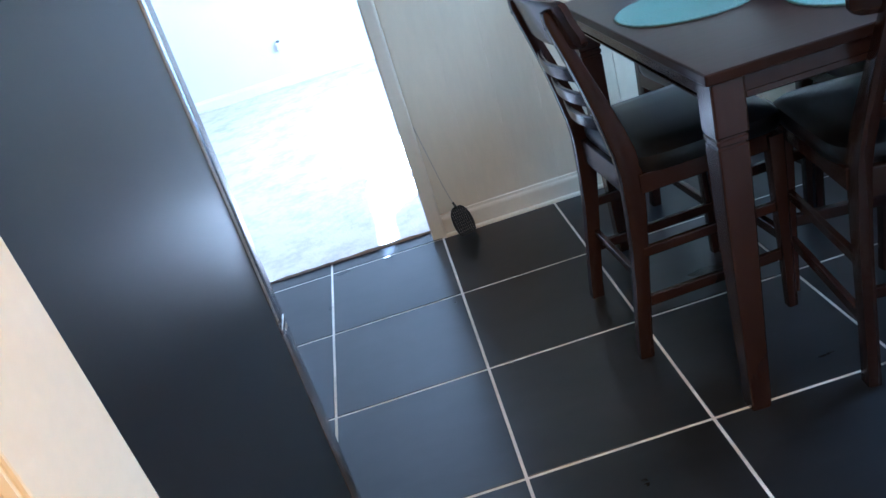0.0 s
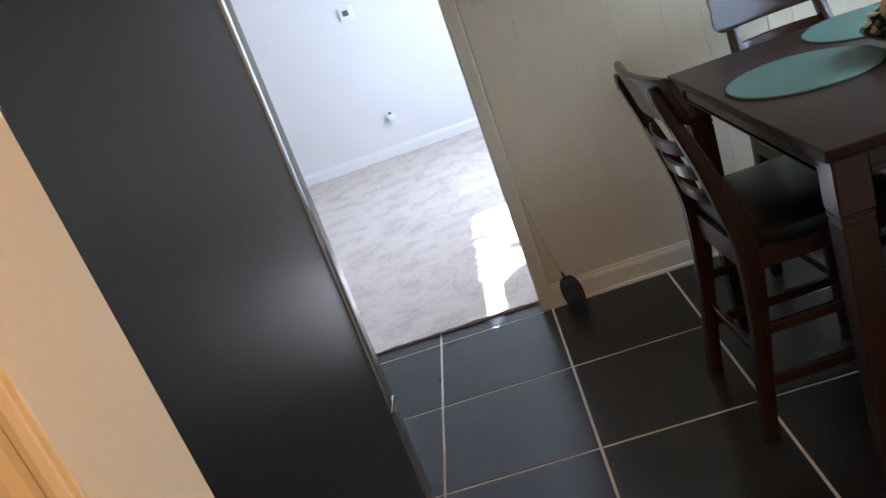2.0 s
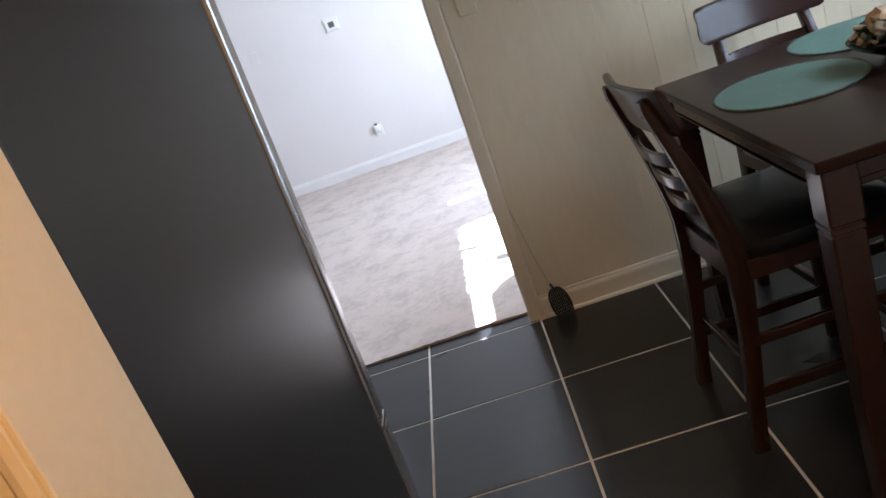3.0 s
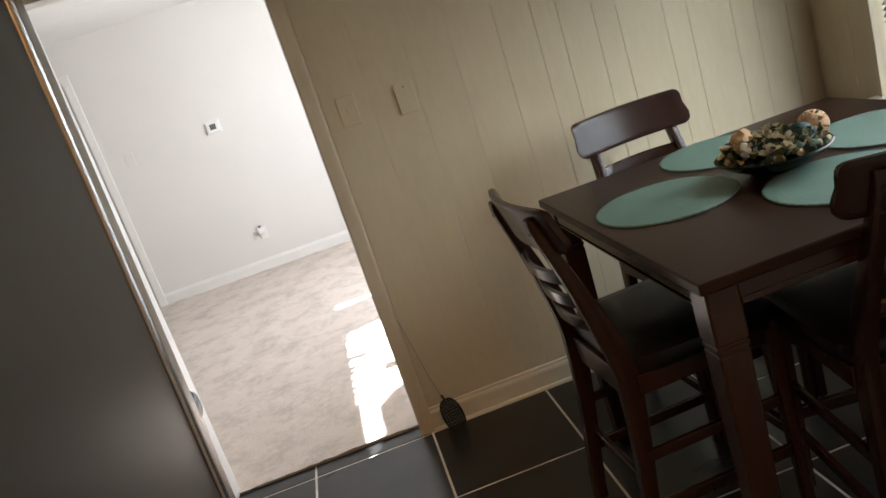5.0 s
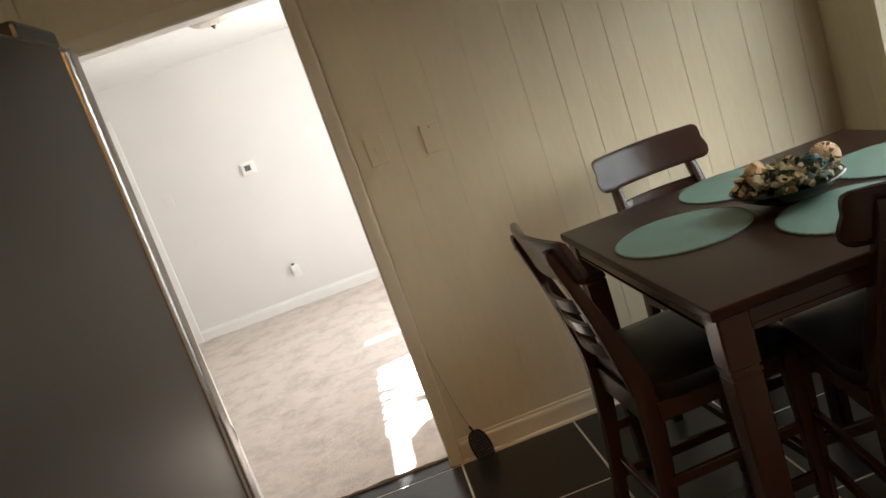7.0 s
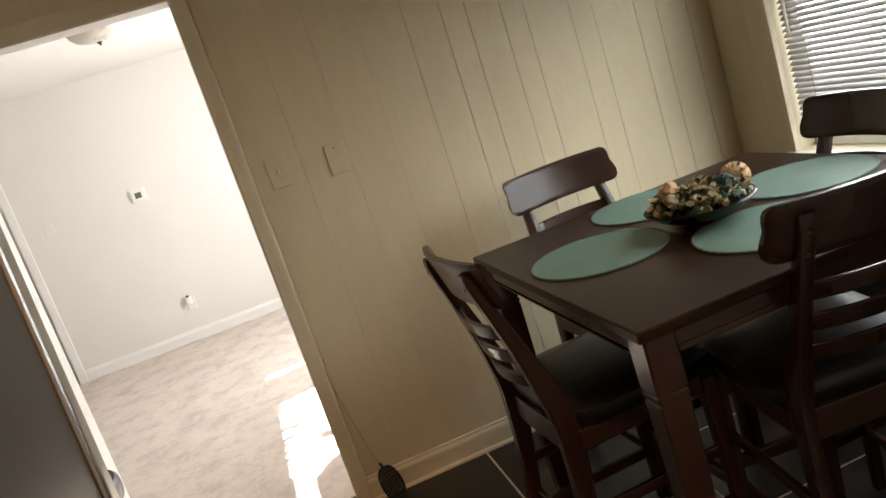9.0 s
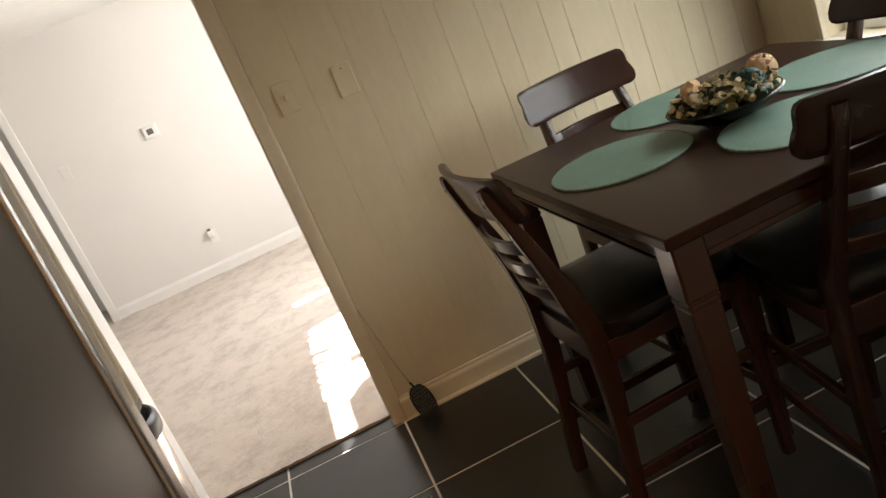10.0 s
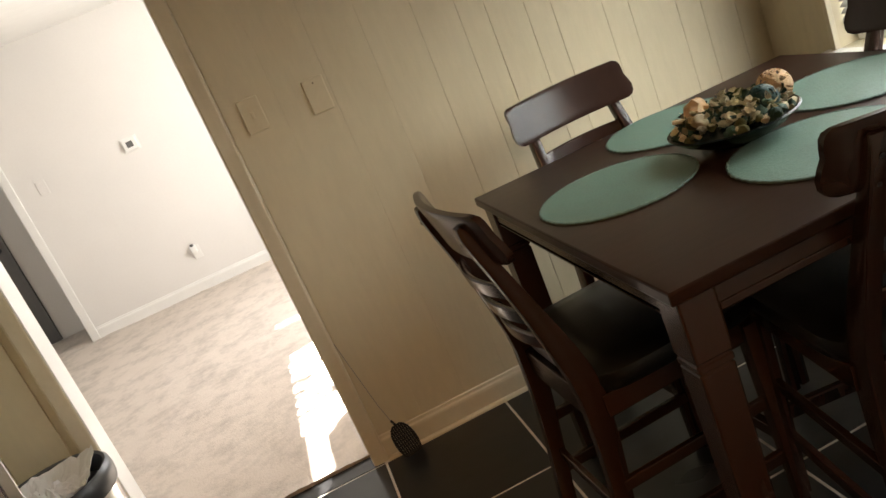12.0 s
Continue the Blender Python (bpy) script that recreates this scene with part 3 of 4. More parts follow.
# ---- chairs ----
def dining_chair():
    """Faces local +y, origin on the floor between the back feet."""
    c = thing("dining_chair", "dark espresso counter-height chair with slatted back", "chair", group="chairs round the table")

    def post_y(z):
        if z < 0.6:
            return 0.055 * math.sin(z / 0.6 * math.pi / 2) ** 1.3
        return 0.055 - 0.132 * ((z - 0.6) / 0.45) ** 1.2

    zs = [0.0, 0.06, 0.15, 0.25, 0.35, 0.45, 0.52, 0.58, 0.64, 0.70, 0.76, 0.82, 0.88, 0.94, 0.99, 1.02, 1.036, 1.043]
    for s in (-1, 1):
        pts = [(s * (0.196 - 0.014 * min(z / 0.6, 1) - 0.034 * max(0, z - 0.6) / 0.44), post_y(z), z) for z in zs]
        sec = [rounded(0.034, (0.044 + 0.018 * math.exp(-((z - 0.58) / 0.2) ** 2) - 0.014 * max(0, z - 0.7) / 0.3) * (1 if z < 1.0 else math.sqrt(max(0.12, 1 - ((z - 1.0) / 0.045) ** 2))), 0.005) for z in zs]
        part("back_post", sweep(pts, sec, up=(0, 1, 0)), DARKWOOD, c, smooth=True)
        pts = [(s * 0.200, 0.455 + 0.012 * (1 - z / 0.56), z) for z in (0, 0.2, 0.4, 0.56)]
        part("front_leg", sweep(pts, [rounded(a, a, 0.005) for a in (0.030, 0.034, 0.040, 0.044)], up=(0, 1, 0)), DARKWOOD, c, smooth=True)
        part("seat_rail", box(s * 0.195 - 0.011, 0.07, 0.515, s * 0.195 + 0.011, 0.45, 0.572, 0.003), DARKWOOD, c)
        part("stretcher", box(s * 0.197 - 0.009, 0.045, 0.325, s * 0.197 + 0.009, 0.46, 0.355, 0.003), DARKWOOD, c)
        part("stretcher", box(s * 0.197 - 0.009, 0.04, 0.165, s * 0.197 + 0.009, 0.465, 0.198, 0.003), DARKWOOD, c)
    part("seat_rail", box(-0.18, 0.445, 0.515, 0.18, 0.467, 0.572, 0.003), DARKWOOD, c)
    part("seat_rail", box(-0.18, 0.045, 0.495, 0.18, 0.070, 0.572, 0.003), DARKWOOD, c)
    part("foot_rail", box(-0.185, 0.447, 0.225, 0.185, 0.469, 0.262, 0.004), DARKWOOD, c)
    part("stretcher", box(-0.185, 0.03, 0.225, 0.185, 0.047, 0.255, 0.003), DARKWOOD, c)
    # padded seat
    n, rings = 48, ((0.985, 0.572), (1.0, 0.580), (1.015, 0.598), (1.0, 0.618), (0.93, 0.632), (0.7, 0.640), (0.35, 0.643))
    bm = bmesh.new()
    prev = None
    for k, (f, z) in enumerate(rings):
        ring = []
        for i in range(n):
            a = 2 * math.pi * i / n
            ca, sa = math.cos(a), math.sin(a)
            e = 0.28
            x = math.copysign(abs(ca) ** e, ca) * (0.222 + 0.01 * sa) * f
            y = 0.275 + math.copysign(abs(sa) ** e, sa) * 0.215 * f
            ring.append(bm.verts.new((x, y, z)))
        if prev:
            for i in range(n):
                bm.faces.new((prev[i], prev[(i + 1) % n], ring[(i + 1) % n], ring[i]))
        else:
            bm.faces.new(ring[::-1])
        prev = ring
    bm.faces.new(prev)
    bmesh.ops.recalc_face_normals(bm, faces=bm.faces)
    part("seat", bm, VINYL, c, "padded black vinyl seat", smooth=True)

    # curved back slats and shaped top rail: upright strips bent along a shallow arc
    def curved(z0, z1, half, thick, y, shape=False, bow=0.030):
        bm = bmesh.new()
        us = [-1 + 2 * k / 28 for k in range(29)]
        if shape:
            us = sorted(set(us + [-0.995, -0.985, -0.965, -0.945, 0.945, 0.965, 0.985, 0.995]))
        tilt, zm = -0.20, (z0 + z1) / 2
        cols = []
        for u in us:
            x, d = half * u, half * (1 - abs(u))
            lo, hi = z0, z1
            if shape:
                r = 0.022
                if d < r:
                    hi = z1 - (r - math.sqrt(max(0.0, r * r - (r - d) ** 2)))
                    lo = z0 + 0.5 * (r - math.sqrt(max(0.0, r * r - (r - d) ** 2)))
                hi += 0.006 * (1 - u * u)
                # the lower edge steps up between the posts
                lo += 0.016 * min(1.0, max(0.0, (d - 0.045) / 0.03))
            off = -bow * (1 - u * u)
            e = min(0.004, (hi - lo) / 4)
            ring = []
            for zz, w in ((lo, thick / 2 - e), (lo + e, thick / 2), (hi - e, thick / 2), (hi, thick / 2 - e)):
                ring.append((zz, -w))
            pts = ring + [(zz, -w) for zz, w in ring[::-1]]
            cols.append([bm.verts.new((x, y + off + w + tilt * (zz - zm), zz)) for zz, w in pts])
        n = 8
        for p, q in zip(cols, cols[1:]):
            for i in range(n):
                bm.faces.new((p[i], p[(i + 1) % n], q[(i + 1) % n], q[i]))
        bm.faces.new(cols[0])
        bm.faces.new(cols[-1][::-1])
        bmesh.ops.recalc_face_normals(bm, faces=bm.faces)
        return bm

    # top rail: waisted ends, in front of the posts
    bm = bmesh.new()
    z0, z1, bow, yt = 0.942, 1.069, 0.040, post_y(1.0) + 0.038
    prof = ((0.0, 0.200), (0.05, 0.214), (0.14, 0.2225), (0.30, 0.226), (0.45, 0.222), (0.60, 0.2165), (0.75, 0.218), (0.87, 0.2175), (0.95, 0.213), (1.0, 0.203))
    m = 24
    sheets = []
    for side in (1, -1):
        rows = []
        for f, hw in prof:
            z = z0 + (z1 - z0) * f
            th = 0.011 if 0 < f < 1 else 0.008
            row = []
            for k in range(m + 1):
                u = -1 + 2 * k / m
                x = hw * u
                e = 0.0 if 0 < k < m else -0.003
                y = yt - bow * (1 - (x / 0.225) ** 2) - 0.30 * (z - 1.0) + side * (th + e)
                row.append(bm.verts.new((x, y, z + 0.002 * f * (1 - u * u))))
            rows.append(row)
        sheets.append(rows)
        for p, q in zip(rows, rows[1:]):
            for k in range(m):
                bm.faces.new((p[k], p[k + 1], q[k + 1], q[k]))
    fr, bk = sheets
    for i in (0, -1):
        for k in range(m):
            bm.faces.new((fr[i][k], fr[i][k + 1], bk[i][k + 1], bk[i][k]))
    for j in range(len(prof) - 1):
        for k in (0, m):
            bm.faces.new((fr[j][k], fr[j + 1][k], bk[j + 1][k], bk[j][k]))
    bmesh.ops.recalc_face_normals(bm, faces=bm.faces)
    part("top_rail", bm, DARKWOOD, c, "wide shaped top rail", smooth=True)
    for z in (0.692, 0.768, 0.844):
        part("slat", curved(z, z + 0.042, 0.166, 0.014, post_y(z + 0.02) + 0.004, bow=0.038), DARKWOOD, c, smooth=True)
    for s in (-1, 1):
        for z in (0.955, 1.005):
            bolt = part("bolt", lathe(((0, 0), (0.0045, 0), (0.0045, 0.0016), (0, 0.002)), 10), BLACKP, c)
            bolt.matrix_basis = pose(s * (0.182 - 0.034 * (z - 0.6) / 0.44), post_y(z) - 0.0165, z, 105, 0, 0)
    return c


chair = dining_chair()
chair.matrix_basis = pose(0.445, -0.998, 0, 0, 0, -87)
chair["label"] = "dark espresso slatted chair pushed up to the table beside the opening"
copy_thing(chair, pose(1.047, -0.283, 0, 0, 0, 184))["label"] = "dark espresso slatted chair between the table and plank wall"
copy_thing(chair, pose(1.100, -1.60, 0, 0, 0, -8))["label"] = "dark espresso slatted chair at the side facing the doorway"
copy_thing(chair, pose(1.705, -0.945, 0, 0, 0, 90))["label"] = "dark espresso slatted chair in front of the window"


# ---- on the table ----
def placemat():
    m = thing("placemat", "round woven aqua placemat with dark braided edge", "placemat", group="placemats on the table")
    bm = bmesh.new()
    n, rings = 72, 34
    R = 0.187
    prev = [bm.verts.new((0, 0, 0.004))]
    for j in range(1, rings * 2 + 1):
        r = R * j / (rings * 2)
        z = 0.0042 + (0.0004 if j % 2 else -0.0002)
        ring = [bm.verts.new((r * math.cos(2 * math.pi * k / n), r * math.sin(2 * math.pi * k / n), z)) for k in range(n)]
        for k in range(n):
            if len(prev) == 1:
                bm.faces.new((prev[0], ring[k], ring[(k + 1) % n]))
            else:
                bm.faces.new((prev[k], ring[k], ring[(k + 1) % n], prev[(k + 1) % n]))
        prev = ring
    part("weave", bm, MAT, m, smooth=True)
    bm = bmesh.new()
    n2 = 150
    pts = []
    for k in range(n2):
        a = 2 * math.pi * k / n2
        r = R + 0.0015 + 0.0014 * math.sin(a * 50)
        pts.append((r, a))
    rows = []
    for r, a in pts:
        rows.append([bm.verts.new(((r + du) * math.cos(a), (r + du) * math.sin(a), z)) for du, z in ((-0.003, 0.0006), (0.002, 0.0006), (0.0025, 0.003), (0.0, 0.0052), (-0.003, 0.0052))])
    for k in range(n2):
        a, b = rows[k], rows[(k + 1) % n2]
        for i in range(5):
            bm.faces.new((a[i], b[i], b[(i + 1) % 5], a[(i + 1) % 5]))
    bmesh.ops.recalc_face_normals(bm, faces=bm.faces)
    part("braid", bm, MATEDGE, m)
    return m


mat1 = placemat()
mat1.matrix_basis = pose(0.80, -0.985, TZ)
copy_thing(mat1, pose(1.135, -0.70, TZ, 0, 0, 70))
copy_thing(mat1, pose(1.12, -1.295, TZ, 0, 0, 140))
copy_thing(mat1, pose(1.445, -1.03, TZ, 0, 0, 25))


def strand_ball(r, rng, mat, parent, name, center, strands=16, w=0.0022):
    bm = bmesh.new()
    for _ in range(strands):
        ax = Vector((rng.gauss(0, 1), rng.gauss(0, 1), rng.gauss(0, 1))).normalized()
        u = ax.orthogonal().normalized()
        v = ax.cross(u)
        off = rng.uniform(-0.45, 0.45) * r
        rr = math.sqrt(r * r - off * off)
        ring = []
        for k in range(20):
            a = 2 * math.pi * k / 20
            p = ax * off + (u * math.cos(a) + v * math.sin(a)) * rr
            q = p.normalized()
            side = q.cross((u * -math.sin(a) + v * math.cos(a)))
            ring.append([bm.verts.new(p + side * s1 * w + q * s2 * w * 0.7) for s1, s2 in ((-1, -1), (1, -1), (1, 1), (-1, 1))])
        for k in range(20):
            a, b = ring[k], ring[(k + 1) % 20]
            for i in range(4):
                bm.faces.new((a[i], b[i], b[(i + 1) % 4], a[(i + 1) % 4]))
    bmesh.ops.recalc_face_normals(bm, faces=bm.faces)
    ob = part(name, bm, mat, parent)
    ob.location = center
    ob["kind"] = "stuff"
    return ob


def fruit_bowl():
    rng = random.Random(4)
    cx, cy = BOWL
    b = thing("decorative_bowl", "dark glass bowl on the table", "bowl", pose(cx, cy, TZ))
    prof = ((0.0, 0.0), (0.05, 0.0), (0.055, 0.006), (0.09, 0.016), (0.125, 0.034), (0.146, 0.050), (0.150, 0.054), (0.146, 0.057), (0.122, 0.042), (0.085, 0.023), (0.045, 0.013), (0.0, 0.011))
    part("dish", lathe(prof, 56), BOWLG, b, "dark teal glass dish", smooth=True)
    heap = thing("dried_filling", "cream and green dried pods heaped in the bowl", "potpourri", pose(cx, cy, TZ))
    # curled petals, chips and pods heaped in the dish
    shapes = []
    for k in range(14):
        bm = bmesh.new()
        cup, lobes = rng.uniform(0.25, 0.6), rng.uniform(0.6, 1.0)
        mid_v = bm.verts.new((0, 0, -0.25 * cup))
        rings = []
        for f in (0.55, 1.0):
            rings.append([bm.verts.new((f * math.cos(q * math.pi / 4) * rng.uniform(0.8, 1.15), f * lobes * math.sin(q * math.pi / 4) * rng.uniform(0.75, 1.1),
                                        cup * f * f * rng.uniform(0.4, 1.3))) for q in range(8)])
        for q in range(8):
            bm.faces.new((mid_v, rings[0][q], rings[0][(q + 1) % 8]))
            bm.faces.new((rings[0][q], rings[1][q], rings[1][(q + 1) % 8], rings[0][(q + 1) % 8]))
        bmesh.ops.solidify(bm, geom=bm.faces[:], thickness=0.16)
        shapes.append(mesh_of("petal", bm, (POTP, GREEN, POTP, OLIVE, POTP, POTP, GREEN)[k % 7], smooth=True))
    for k in range(160):
        a, rad = rng.uniform(0, 2 * math.pi), 0.134 * math.sqrt(rng.random())
        z = 0.046 + 0.046 * (1 - (rad / 0.15) ** 2) + rng.uniform(-0.012, 0.012) + 0.012 * (rad / 0.15)
        ob = new("petal", shapes[rng.randrange(14)])
        ob.parent = heap
        ob.matrix_basis = pose(rad * math.cos(a), rad * math.sin(a), z, rng.uniform(-55, 55), rng.uniform(-55, 55), rng.uniform(0, 360)) @ Matrix.Scale(rng.uniform(0.008, 0.016), 4)
    lumps = []
    for k in range(8):
        bm = bmesh.new()
        bmesh.ops.create_icosphere(bm, subdivisions=2, radius=1.0)
        off = Vector((k * 3.1, 0, 0))
        for v in bm.verts:
            v.co *= 1 + 0.5 * noise.noise(v.co * 1.7 + off)
        lumps.append(mesh_of("pod", bm, (POTP, GREEN, OLIVE, GREEN)[k % 4], smooth=True))
    for k in range(130):
        a, rad = rng.uniform(0, 2 * math.pi), 0.130 * math.sqrt(rng.random())
        ob = new("pod", lumps[rng.randrange(8)])
        ob.parent = heap
        ob.matrix_basis = (pose(rad * math.cos(a), rad * math.sin(a), 0.040 + 0.046 * (1 - (rad / 0.15) ** 2) + rng.uniform(-0.008, 0.008), rng.uniform(0, 360), rng.uniform(0, 360), 0)
                           @ Matrix.Scale(rng.uniform(0.008, 0.0145), 4))
    for x, y, z, r in ((-0.05, 0.05, 0.092, 0.030), (-0.085, -0.01, 0.082, 0.020)):
        bm = bmesh.new()
        bmesh.ops.create_icosphere(bm, subdivisions=3, radius=r)
        for v in bm.verts:
            v.co *= 1 + 0.32 * noise.noise(v.co * 70) + 0.12 * noise.noise(v.co * 190)
        ob = part("flower", bm, PEACH if r > 0.025 else POTP, heap, "peach dried flower", smooth=True)
        ob.location = (x, y, z)
    part("stick", sweep([(-0.118, 0.050, 0.092), (-0.066, 0.03, 0.082)], circle(0.0055, 8)), POTP, heap)
    ball = thing("rattan_ball", "peach woven rattan ball on the bowl", "ball", pose(cx, cy, TZ))
    strand_ball(0.040, rng, PEACH, ball, "weave", (0.122, -0.004, 0.083), 24, 0.0018)
    ball2 = thing("dark_rattan_ball", "dark teal rattan ball in the bowl", "ball", pose(cx, cy, TZ))
    strand_ball(0.034, rng, TEAL, ball2, "weave", (0.062, -0.038, 0.076), 22, 0.0028)
    bm = bmesh.new()
    bmesh.ops.create_icosphere(bm, subdivisions=3, radius=0.024)
    part("core", bm, BLACKP, ball2, smooth=True).location = (0.062, -0.038, 0.076)


BOWL = (1.092, -1.052)
fruit_bowl()


# ---- window with blind ----
def window():
    w = tagged(new("window_1"), "kitchen window with white horizontal blind", "window", kind="structure")
    x = EAST
    # casing on the room side, sill and sash
    part("window_frame", box(x - 0.014, WY1 - 0.004, WZ0 - 0.035, x + 0.008, WY1 + 0.016, WZ1 + 0.05, 0.003), TRIM, w)
    part("window_frame", box(x - 0.014, WY0 - 0.046, WZ0 - 0.035, x + 0.008, WY0 + 0.004, WZ1 + 0.05, 0.003), TRIM, w)
    part("window_frame", box(x - 0.0145, WY0 - 0.0465, WZ1 - 0.004, x + 0.0075, WY1 + 0.0465, WZ1 + 0.0505, 0.003), TRIM, w)
    part("window_sill", box(x - 0.035, WY0 - 0.05, WZ0 - 0.022, x + 0.10, WY1 + 0.05, WZ0, 0.004), WHITE, w)
    fx = x + 0.085
    for a in ((WY0, WZ0, WY0 + 0.045, WZ1), (WY1 - 0.045, WZ0, WY1, WZ1), (WY0 + 0.045, WZ0, WY1 - 0.045, WZ0 + 0.045),
              (WY0 + 0.045, WZ1 - 0.045, WY1 - 0.045, WZ1), (WY0 + 0.045, 1.40, WY1 - 0.045, 1.44)):
        part("sash", box(fx, a[0], a[1], fx + 0.03, a[2], a[3], 0.003), WHITE, w)
    for z0, z1 in ((WZ0 + 0.045, 1.40), (1.44, WZ1 - 0.045)):
        p = part("pane", box(fx + 0.012, WY0 + 0.045, z0, fx + 0.016, WY1 - 0.045, z1), pane_glass, w)
        p.visible_shadow = False
    b = thing("window_blind", "white horizontal slat blind in the window, coloured grey for backlit shade", "blind")
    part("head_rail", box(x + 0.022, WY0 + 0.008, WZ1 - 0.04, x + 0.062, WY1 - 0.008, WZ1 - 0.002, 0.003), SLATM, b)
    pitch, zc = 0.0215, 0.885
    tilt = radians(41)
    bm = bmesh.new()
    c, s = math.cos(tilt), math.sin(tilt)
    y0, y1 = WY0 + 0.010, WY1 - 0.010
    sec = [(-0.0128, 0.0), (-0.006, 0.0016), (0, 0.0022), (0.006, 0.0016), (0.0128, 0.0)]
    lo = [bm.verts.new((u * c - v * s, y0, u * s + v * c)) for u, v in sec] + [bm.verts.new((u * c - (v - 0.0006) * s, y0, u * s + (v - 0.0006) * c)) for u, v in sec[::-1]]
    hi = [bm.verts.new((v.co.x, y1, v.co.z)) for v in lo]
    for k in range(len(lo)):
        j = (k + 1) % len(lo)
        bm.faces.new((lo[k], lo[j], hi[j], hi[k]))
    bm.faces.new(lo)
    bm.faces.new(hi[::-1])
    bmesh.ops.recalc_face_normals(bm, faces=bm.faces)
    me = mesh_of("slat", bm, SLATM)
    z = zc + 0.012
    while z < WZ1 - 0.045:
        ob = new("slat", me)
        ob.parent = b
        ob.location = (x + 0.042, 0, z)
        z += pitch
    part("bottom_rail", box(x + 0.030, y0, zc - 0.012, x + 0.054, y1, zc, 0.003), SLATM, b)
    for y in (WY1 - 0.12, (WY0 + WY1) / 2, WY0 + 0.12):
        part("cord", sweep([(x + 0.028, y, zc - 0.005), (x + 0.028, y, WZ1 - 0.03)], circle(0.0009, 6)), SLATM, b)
    part("wand", sweep([(x + 0.012, WY1 - 0.07, 1.25), (x + 0.016, WY1 - 0.07, WZ1 - 0.03)], circle(0.004, 8)), PLASTICW, b)


window()


# ---- trash can ----
def trash_can():
    t = thing("trash_can", "round brushed steel trash can with grey rim", "trash can", pose(-0.938, -0.262, 0))
    part("body", lathe(((0, 0.0), (0.165, 0.0), (0.168, 0.01), (0.182, 0.54), (0.178, 0.54), (0.16, 0.02), (0, 0.02)), 56), STEEL, t, "brushed steel body", smooth=True)
    prof = ((0.176, 0.525), (0.192, 0.525), (0.196, 0.538), (0.198, 0.562), (0.195, 0.585), (0.186, 0.595), (0.177, 0.591), (0.173, 0.575), (0.174, 0.54), (0.176, 0.525))
    part("rim", lathe(prof, 56), RIMP, t, "dark grey plastic rim", smooth=True)
    part("base_ring", lathe(((0.160, 0.0005), (0.178, 0.0005), (0.180, 0.02), (0.170, 0.025), (0.160, 0.0005)), 48), RIMP, t, smooth=True)
    liner = thing("bin_liner", "crumpled white plastic bag in the can", "bin bag", pose(-0.938, -0.262, 0))
    bm = bmesh.new()
    n, rows = 64, []
    for j in range(12):
        row = []
        for k in range(n):
            a = 2 * math.pi * k / n
            d = Vector((math.cos(a), math.sin(a), 0))
            w = noise.noise((d.x * 3, d.y * 3, j * 0.3)) * 0.014 + noise.noise((d.x * 9, d.y * 9, j * 0.8)) * 0.007
            u = j / 11
            r = 0.170 - 0.140 * u + (w if 0 < j else 0)
            z = 0.592 - 0.055 * math.sin(u * 2.6) ** 1.0 + w * 1.6 + (0.045 * max(0, math.sin(a * 2 + 1)) * (1 - u)) + 0.02 * u
            row.append(bm.verts.new((d.x * r, d.y * r, z)))
        rows.append(row)
    for a, b in zip(rows, rows[1:]):
        for k in range(n):
            bm.faces.new((a[k], a[(k + 1) % n], b[(k + 1) % n], b[k]))
    bm.faces.new(rows[-1])
    bmesh.ops.recalc_face_normals(bm, faces=bm.faces)
    part("bag", bm, BAG, liner)


trash_can()


# ---- small things on the walls ----
def plate(name, label, x, z, y, facing, w, h, mat, holes=()):
    p = thing(name, label, "switch plate", pose(x, y, z, 0, 0, 0))
    part("cover", box(-w / 2, -0.006, -h / 2, w / 2, 0, h / 2, 0.003, 2), mat, p)
    for hx, hz, r, m in holes:
        bm = lathe(((0, 0), (r, 0), (r, 0.0022), (0, 0.0022)), 12)
        ob = part("screw", bm, m, p)
        ob.matrix_basis = pose(hx, -0.0055, hz, 90, 0, 0)
    return p


sw = plate("light_switch", "cream painted switch plate on the plank wall", 0.108, 1.352, NORTH, -1, 0.072, 0.116, PLATE, ((0, 0.042, 0.003, PLATE), (0, -0.042, 0.003, PLATE)))
part("toggle", box(-0.005, -0.016, -0.010, 0.005, -0.005, 0.012, 0.002), PLATE, sw)
plate("blank_plate", "cream painted blank plate with two screws", 0.330, 1.330, NORTH, -1, 0.074, 0.118, PLATE, ((0, 0.042, 0.0028, BRONZE), (0.004, -0.042, 0.0028, PLATE)))
plate("wall_plate", "white switch plate on the living room wall", -1.615, 1.30, LN, -1, 0.075, 0.115, LIVING, ((0, 0.042, 0.003, WHITE), (0, -0.042, 0.003, WHITE)))

th = thing("thermostat", "white square thermostat with grey display", "thermostat", pose(-0.868, LN, 1.345))
part("backplate", box(-0.068, -0.006, -0.058, 0.068, 0, 0.058, 0.003), PLASTICW, th)
part("case", box(-0.056, -0.028, -0.048, 0.056, -0.006, 0.048, 0.006), PLASTICW, th)
part("display", box(-0.026, -0.0295, -0.022, 0.026, -0.0275, 0.026, 0.001), DISPLAY, th)

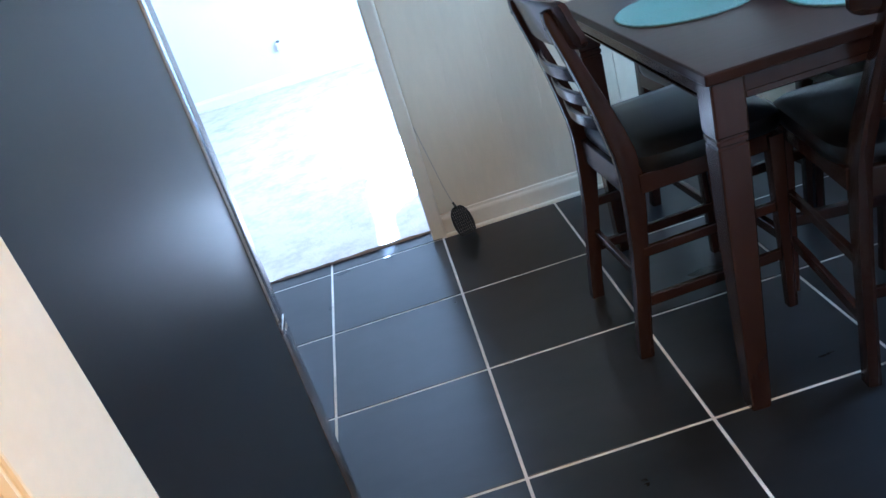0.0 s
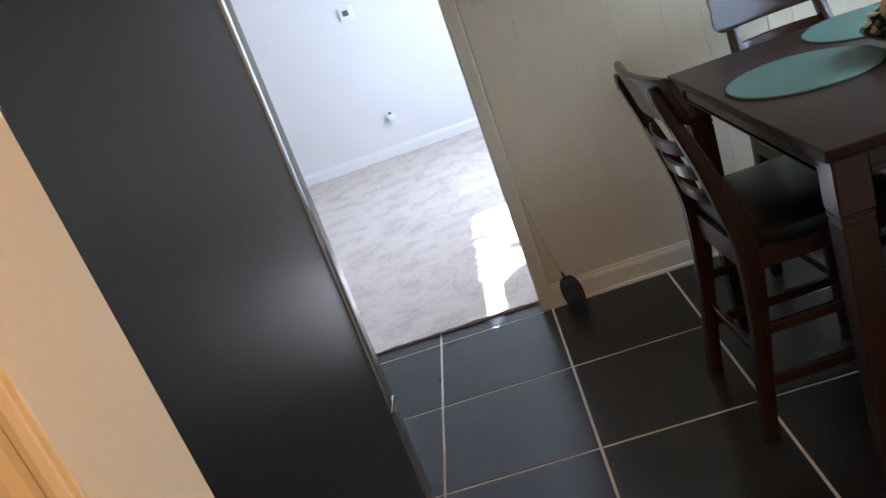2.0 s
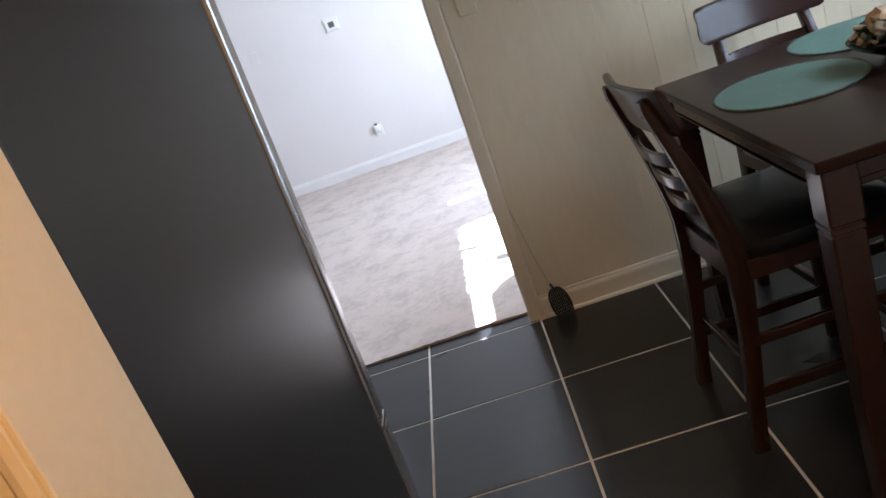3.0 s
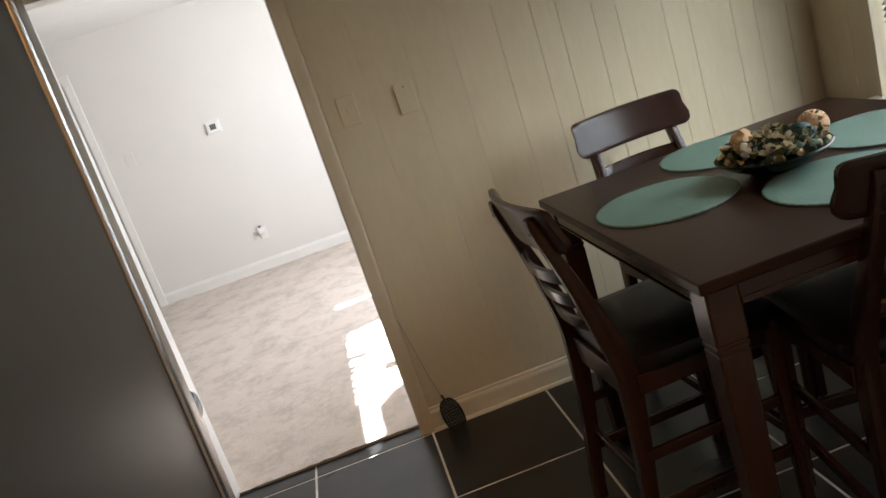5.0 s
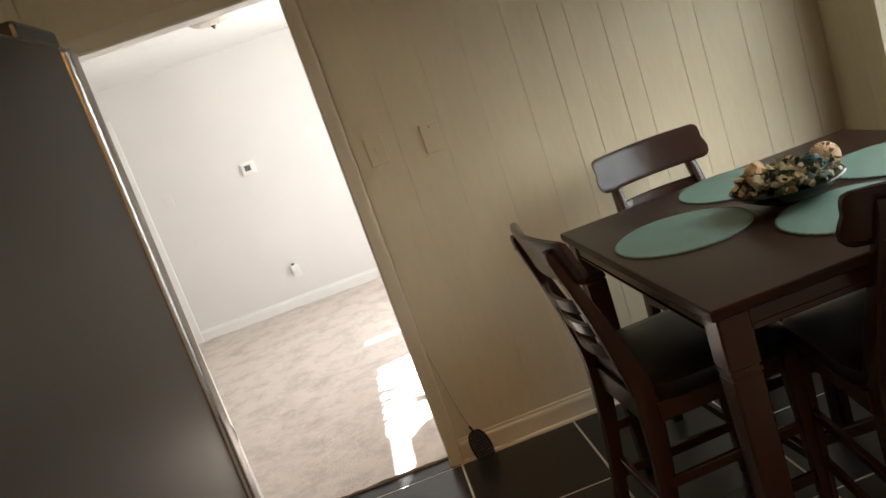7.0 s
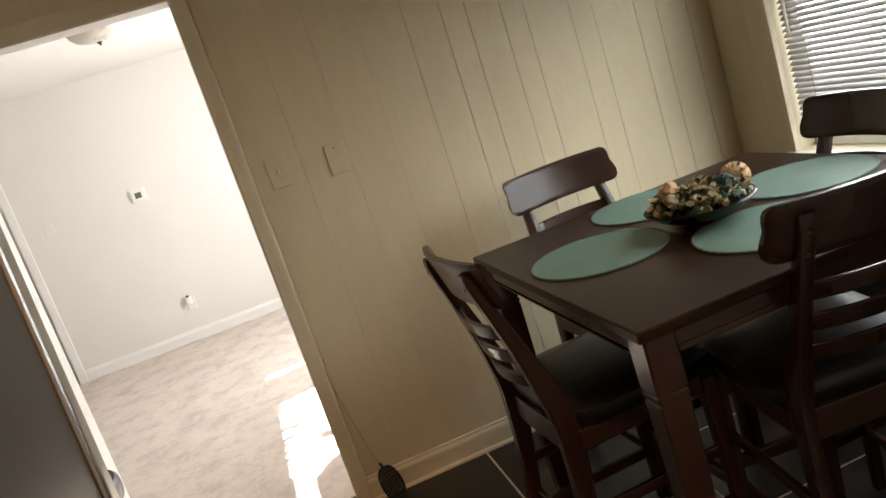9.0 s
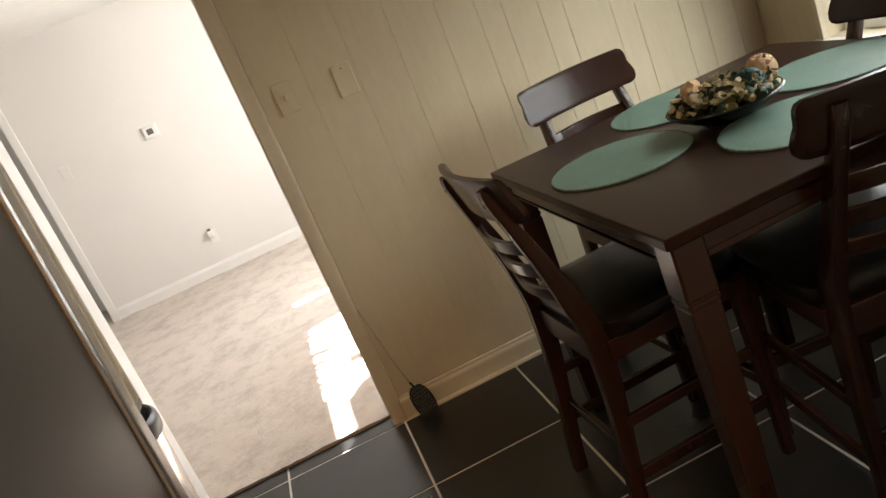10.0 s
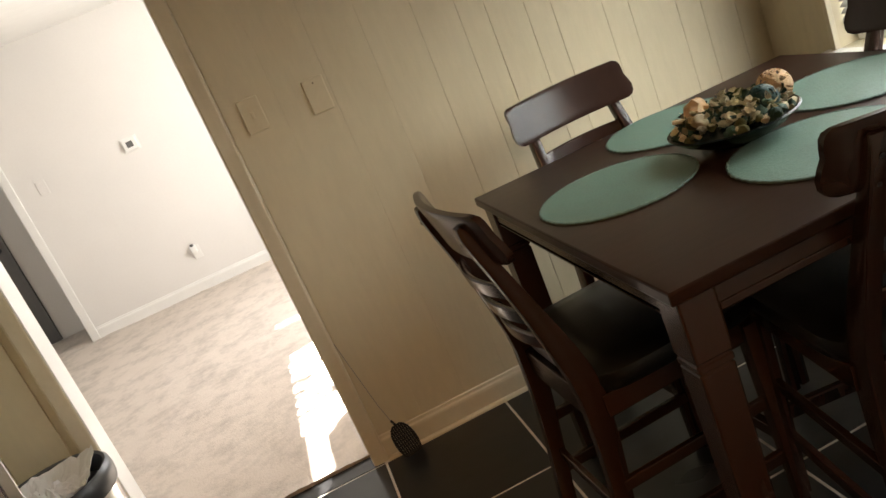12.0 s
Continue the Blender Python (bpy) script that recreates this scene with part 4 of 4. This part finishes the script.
ou = thing("wall_outlet", "white outlet plate on the living room wall", "outlet", pose(-0.80, LN, 0.34))
part("cover", box(-0.036, -0.006, -0.058, 0.036, 0, 0.058, 0.003), PLASTICW, ou)
pl = thing("plug_in_freshener", "white plug-in air freshener in the outlet", "air freshener", pose(-0.812, LN, 0.36))
part("body", box(-0.026, -0.05, -0.020, 0.026, -0.006, 0.040, 0.010, 3), PLASTICW, pl, smooth=True)
part("cap", box(-0.014, -0.046, 0.036, 0.014, -0.018, 0.058, 0.006, 2), DISPLAY, pl)


def ceiling_light(x, y, name, label):
    c = thing(name, label, "ceiling light", pose(x, y, H))
    part("canopy", lathe(((0, 0), (0.09, 0), (0.09, -0.012), (0.03, -0.022), (0, -0.022)), 32), BRONZE, c, smooth=True)
    part("bowl", lathe(((0.150, -0.048), (0.153, -0.050), (0.145, -0.072), (0.118, -0.098), (0.075, -0.114), (0.0, -0.120), (0.0, -0.116), (0.074, -0.110), (0.114, -0.095), (0.140, -0.070), (0.150, -0.048)), 48), GLASSB, c, "alabaster glass bowl", smooth=True)
    part("rod", lathe(((0, -0.02), (0.006, -0.02), (0.006, -0.122), (0, -0.122)), 12), BRONZE, c)
    part("finial", lathe(((0, -0.117), (0.016, -0.119), (0.014, -0.124), (0.006, -0.129), (0.008, -0.134), (0, -0.141)), 20), BRONZE, c, smooth=True)


ceiling_light(-0.475, 1.775, "ceiling_light", "unlit alabaster bowl ceiling light with bronze finial")


def hall_lamp():
    c = thing("hall_ceiling_lamp", "bare warm bulb holder on the hall ceiling", "ceiling light", pose(0.20, -3.15, H))
    part("holder", lathe(((0, 0), (0.06, 0), (0.055, -0.02), (0.025, -0.03), (0.022, -0.06), (0, -0.06)), 24), PLASTICW, c, smooth=True)


hall_lamp()


def fly_swatter():
    f = thing("fly_swatter", "black fly swatter leaning against the wall", "fly swatter")
    part("handle", sweep([(0.019, NORTH - 0.020, 0.515), (0.034, NORTH - 0.028, 0.42), (0.064, NORTH - 0.045, 0.24), (0.086, NORTH - 0.050, 0.145)], circle(0.0013, 8), up=(0, 1, 0)), WIRE, f, smooth=True)
    # paddle: framed grid of bars, standing on its lower edge
    m = pose(0.112, NORTH - 0.060, 0.004, -10, -9, 0)
    L = 0.132
    side = ((0.0, 0.028), (0.04, 0.034), (0.15, 0.040), (0.30, 0.044), (0.50, 0.0445), (0.70, 0.041), (0.85, 0.034), (0.95, 0.025), (1.0, 0.016))

    def half_width(f):
        for (f0, w0), (f1, w1) in zip(side, side[1:]):
            if f <= f1:
                return w0 + (w1 - w0) * (f - f0) / (f1 - f0)
        return side[-1][1]

    outline = [(w, L * f) for f, w in side] + [(-w, L * f) for f, w in side[::-1]]
    bm = bmesh.new()
    ring = []
    for x, z in outline:
        d = Vector((x, 0, z - L / 2)).normalized()
        p = Vector((x, 0, z))
        ring.append([bm.verts.new(m @ (p + d * a + Vector((0, b, 0)))) for a, b in ((-0.006, -0.0022), (0, -0.0022), (0, 0.0022), (-0.006, 0.0022))])
    for k in range(len(ring)):
        a, b = ring[k], ring[(k + 1) % len(ring)]
        for i in range(4):
            bm.faces.new((a[i], b[i], b[(i + 1) % 4], a[(i + 1) % 4]))
    bmesh.ops.recalc_face_normals(bm, faces=bm.faces)
    part("paddle_frame", bm, BLACKP, f)
    bm = bmesh.new()
    for i in range(-4, 5):
        x = i * 0.0088
        inside = [f / 40 for f in range(41) if half_width(f / 40) > abs(x)]
        sweep([m @ Vector((x, 0, L * inside[0])), m @ Vector((x, 0, L * inside[-1]))], rounded(0.0074, 0.0026, 0.0008, 2), up=(0, 1, 0), bm=bm)
    for j in range(1, 10):
        z = L * j / 10
        wx = half_width(j / 10) - 0.003
        sweep([m @ Vector((-wx, 0.0008, z)), m @ Vector((wx, 0.0008, z))], rounded(0.0026, 0.0098, 0.0008, 2), up=(0, 1, 0), bm=bm)
    part("mesh", bm, BLACKP, f)
    part("grip", sweep([m @ Vector((0, 0, L - 0.004)), (0.083, NORTH - 0.050, 0.160)], circle(0.0048, 10), up=(0, 1, 0)), BLACKP, f, smooth=True)


fly_swatter()


def passage_door():
    d = thing("passage_door", "dark grey closed door at the end of the passage", "door", pose(-3.02, LN + 0.562, 0.02, 0, 0, 0))
    part("leaf", box(0, 0, 0.0, 0.76, 0.035, 2.0, 0.003), DOORG, d)
    part("knob", lathe(((0, 0), (0.012, 0), (0.012, 0.03), (0.028, 0.042), (0.026, 0.058), (0, 0.066)), 20), BLACKP, d, smooth=True).matrix_basis = pose(0.70, 0, 0.93, 90, 0, 0)


passage_door()


# ---- floor tiles ----
def floor_tiles():
    floor = bpy.data.objects["floor"]
    cache = {}
    g = 0.0045
    xs = [WEST] + [k * S for k in range(-2, 4)] + [EAST + 0.03]
    ys = [SOUTH - TS] + [k * S for k in range(-4, 1)]
    cells = [(a, b, c, d) for a, b in zip(xs, xs[1:]) for c, d in zip(ys, ys[1:])]
    cells += [(OPL - 0.01, -S, 0.0, 0.102), (-S, 0.0, 0.0, 0.102)]
    for a, b, c, d in cells:
        w, h = round(b - a - 2 * g, 4), round(d - c - 2 * g, 4)
        if (w, h) not in cache:
            cache[w, h] = mesh_of("tile", box(-w / 2, -h / 2, -0.008, w / 2, h / 2, 0, 0.0012, 1), TILE)
        t = new("tile", cache[w, h])
        t.parent = floor
        t.location = ((a + b) / 2, (c + d) / 2, 0)


floor_tiles()
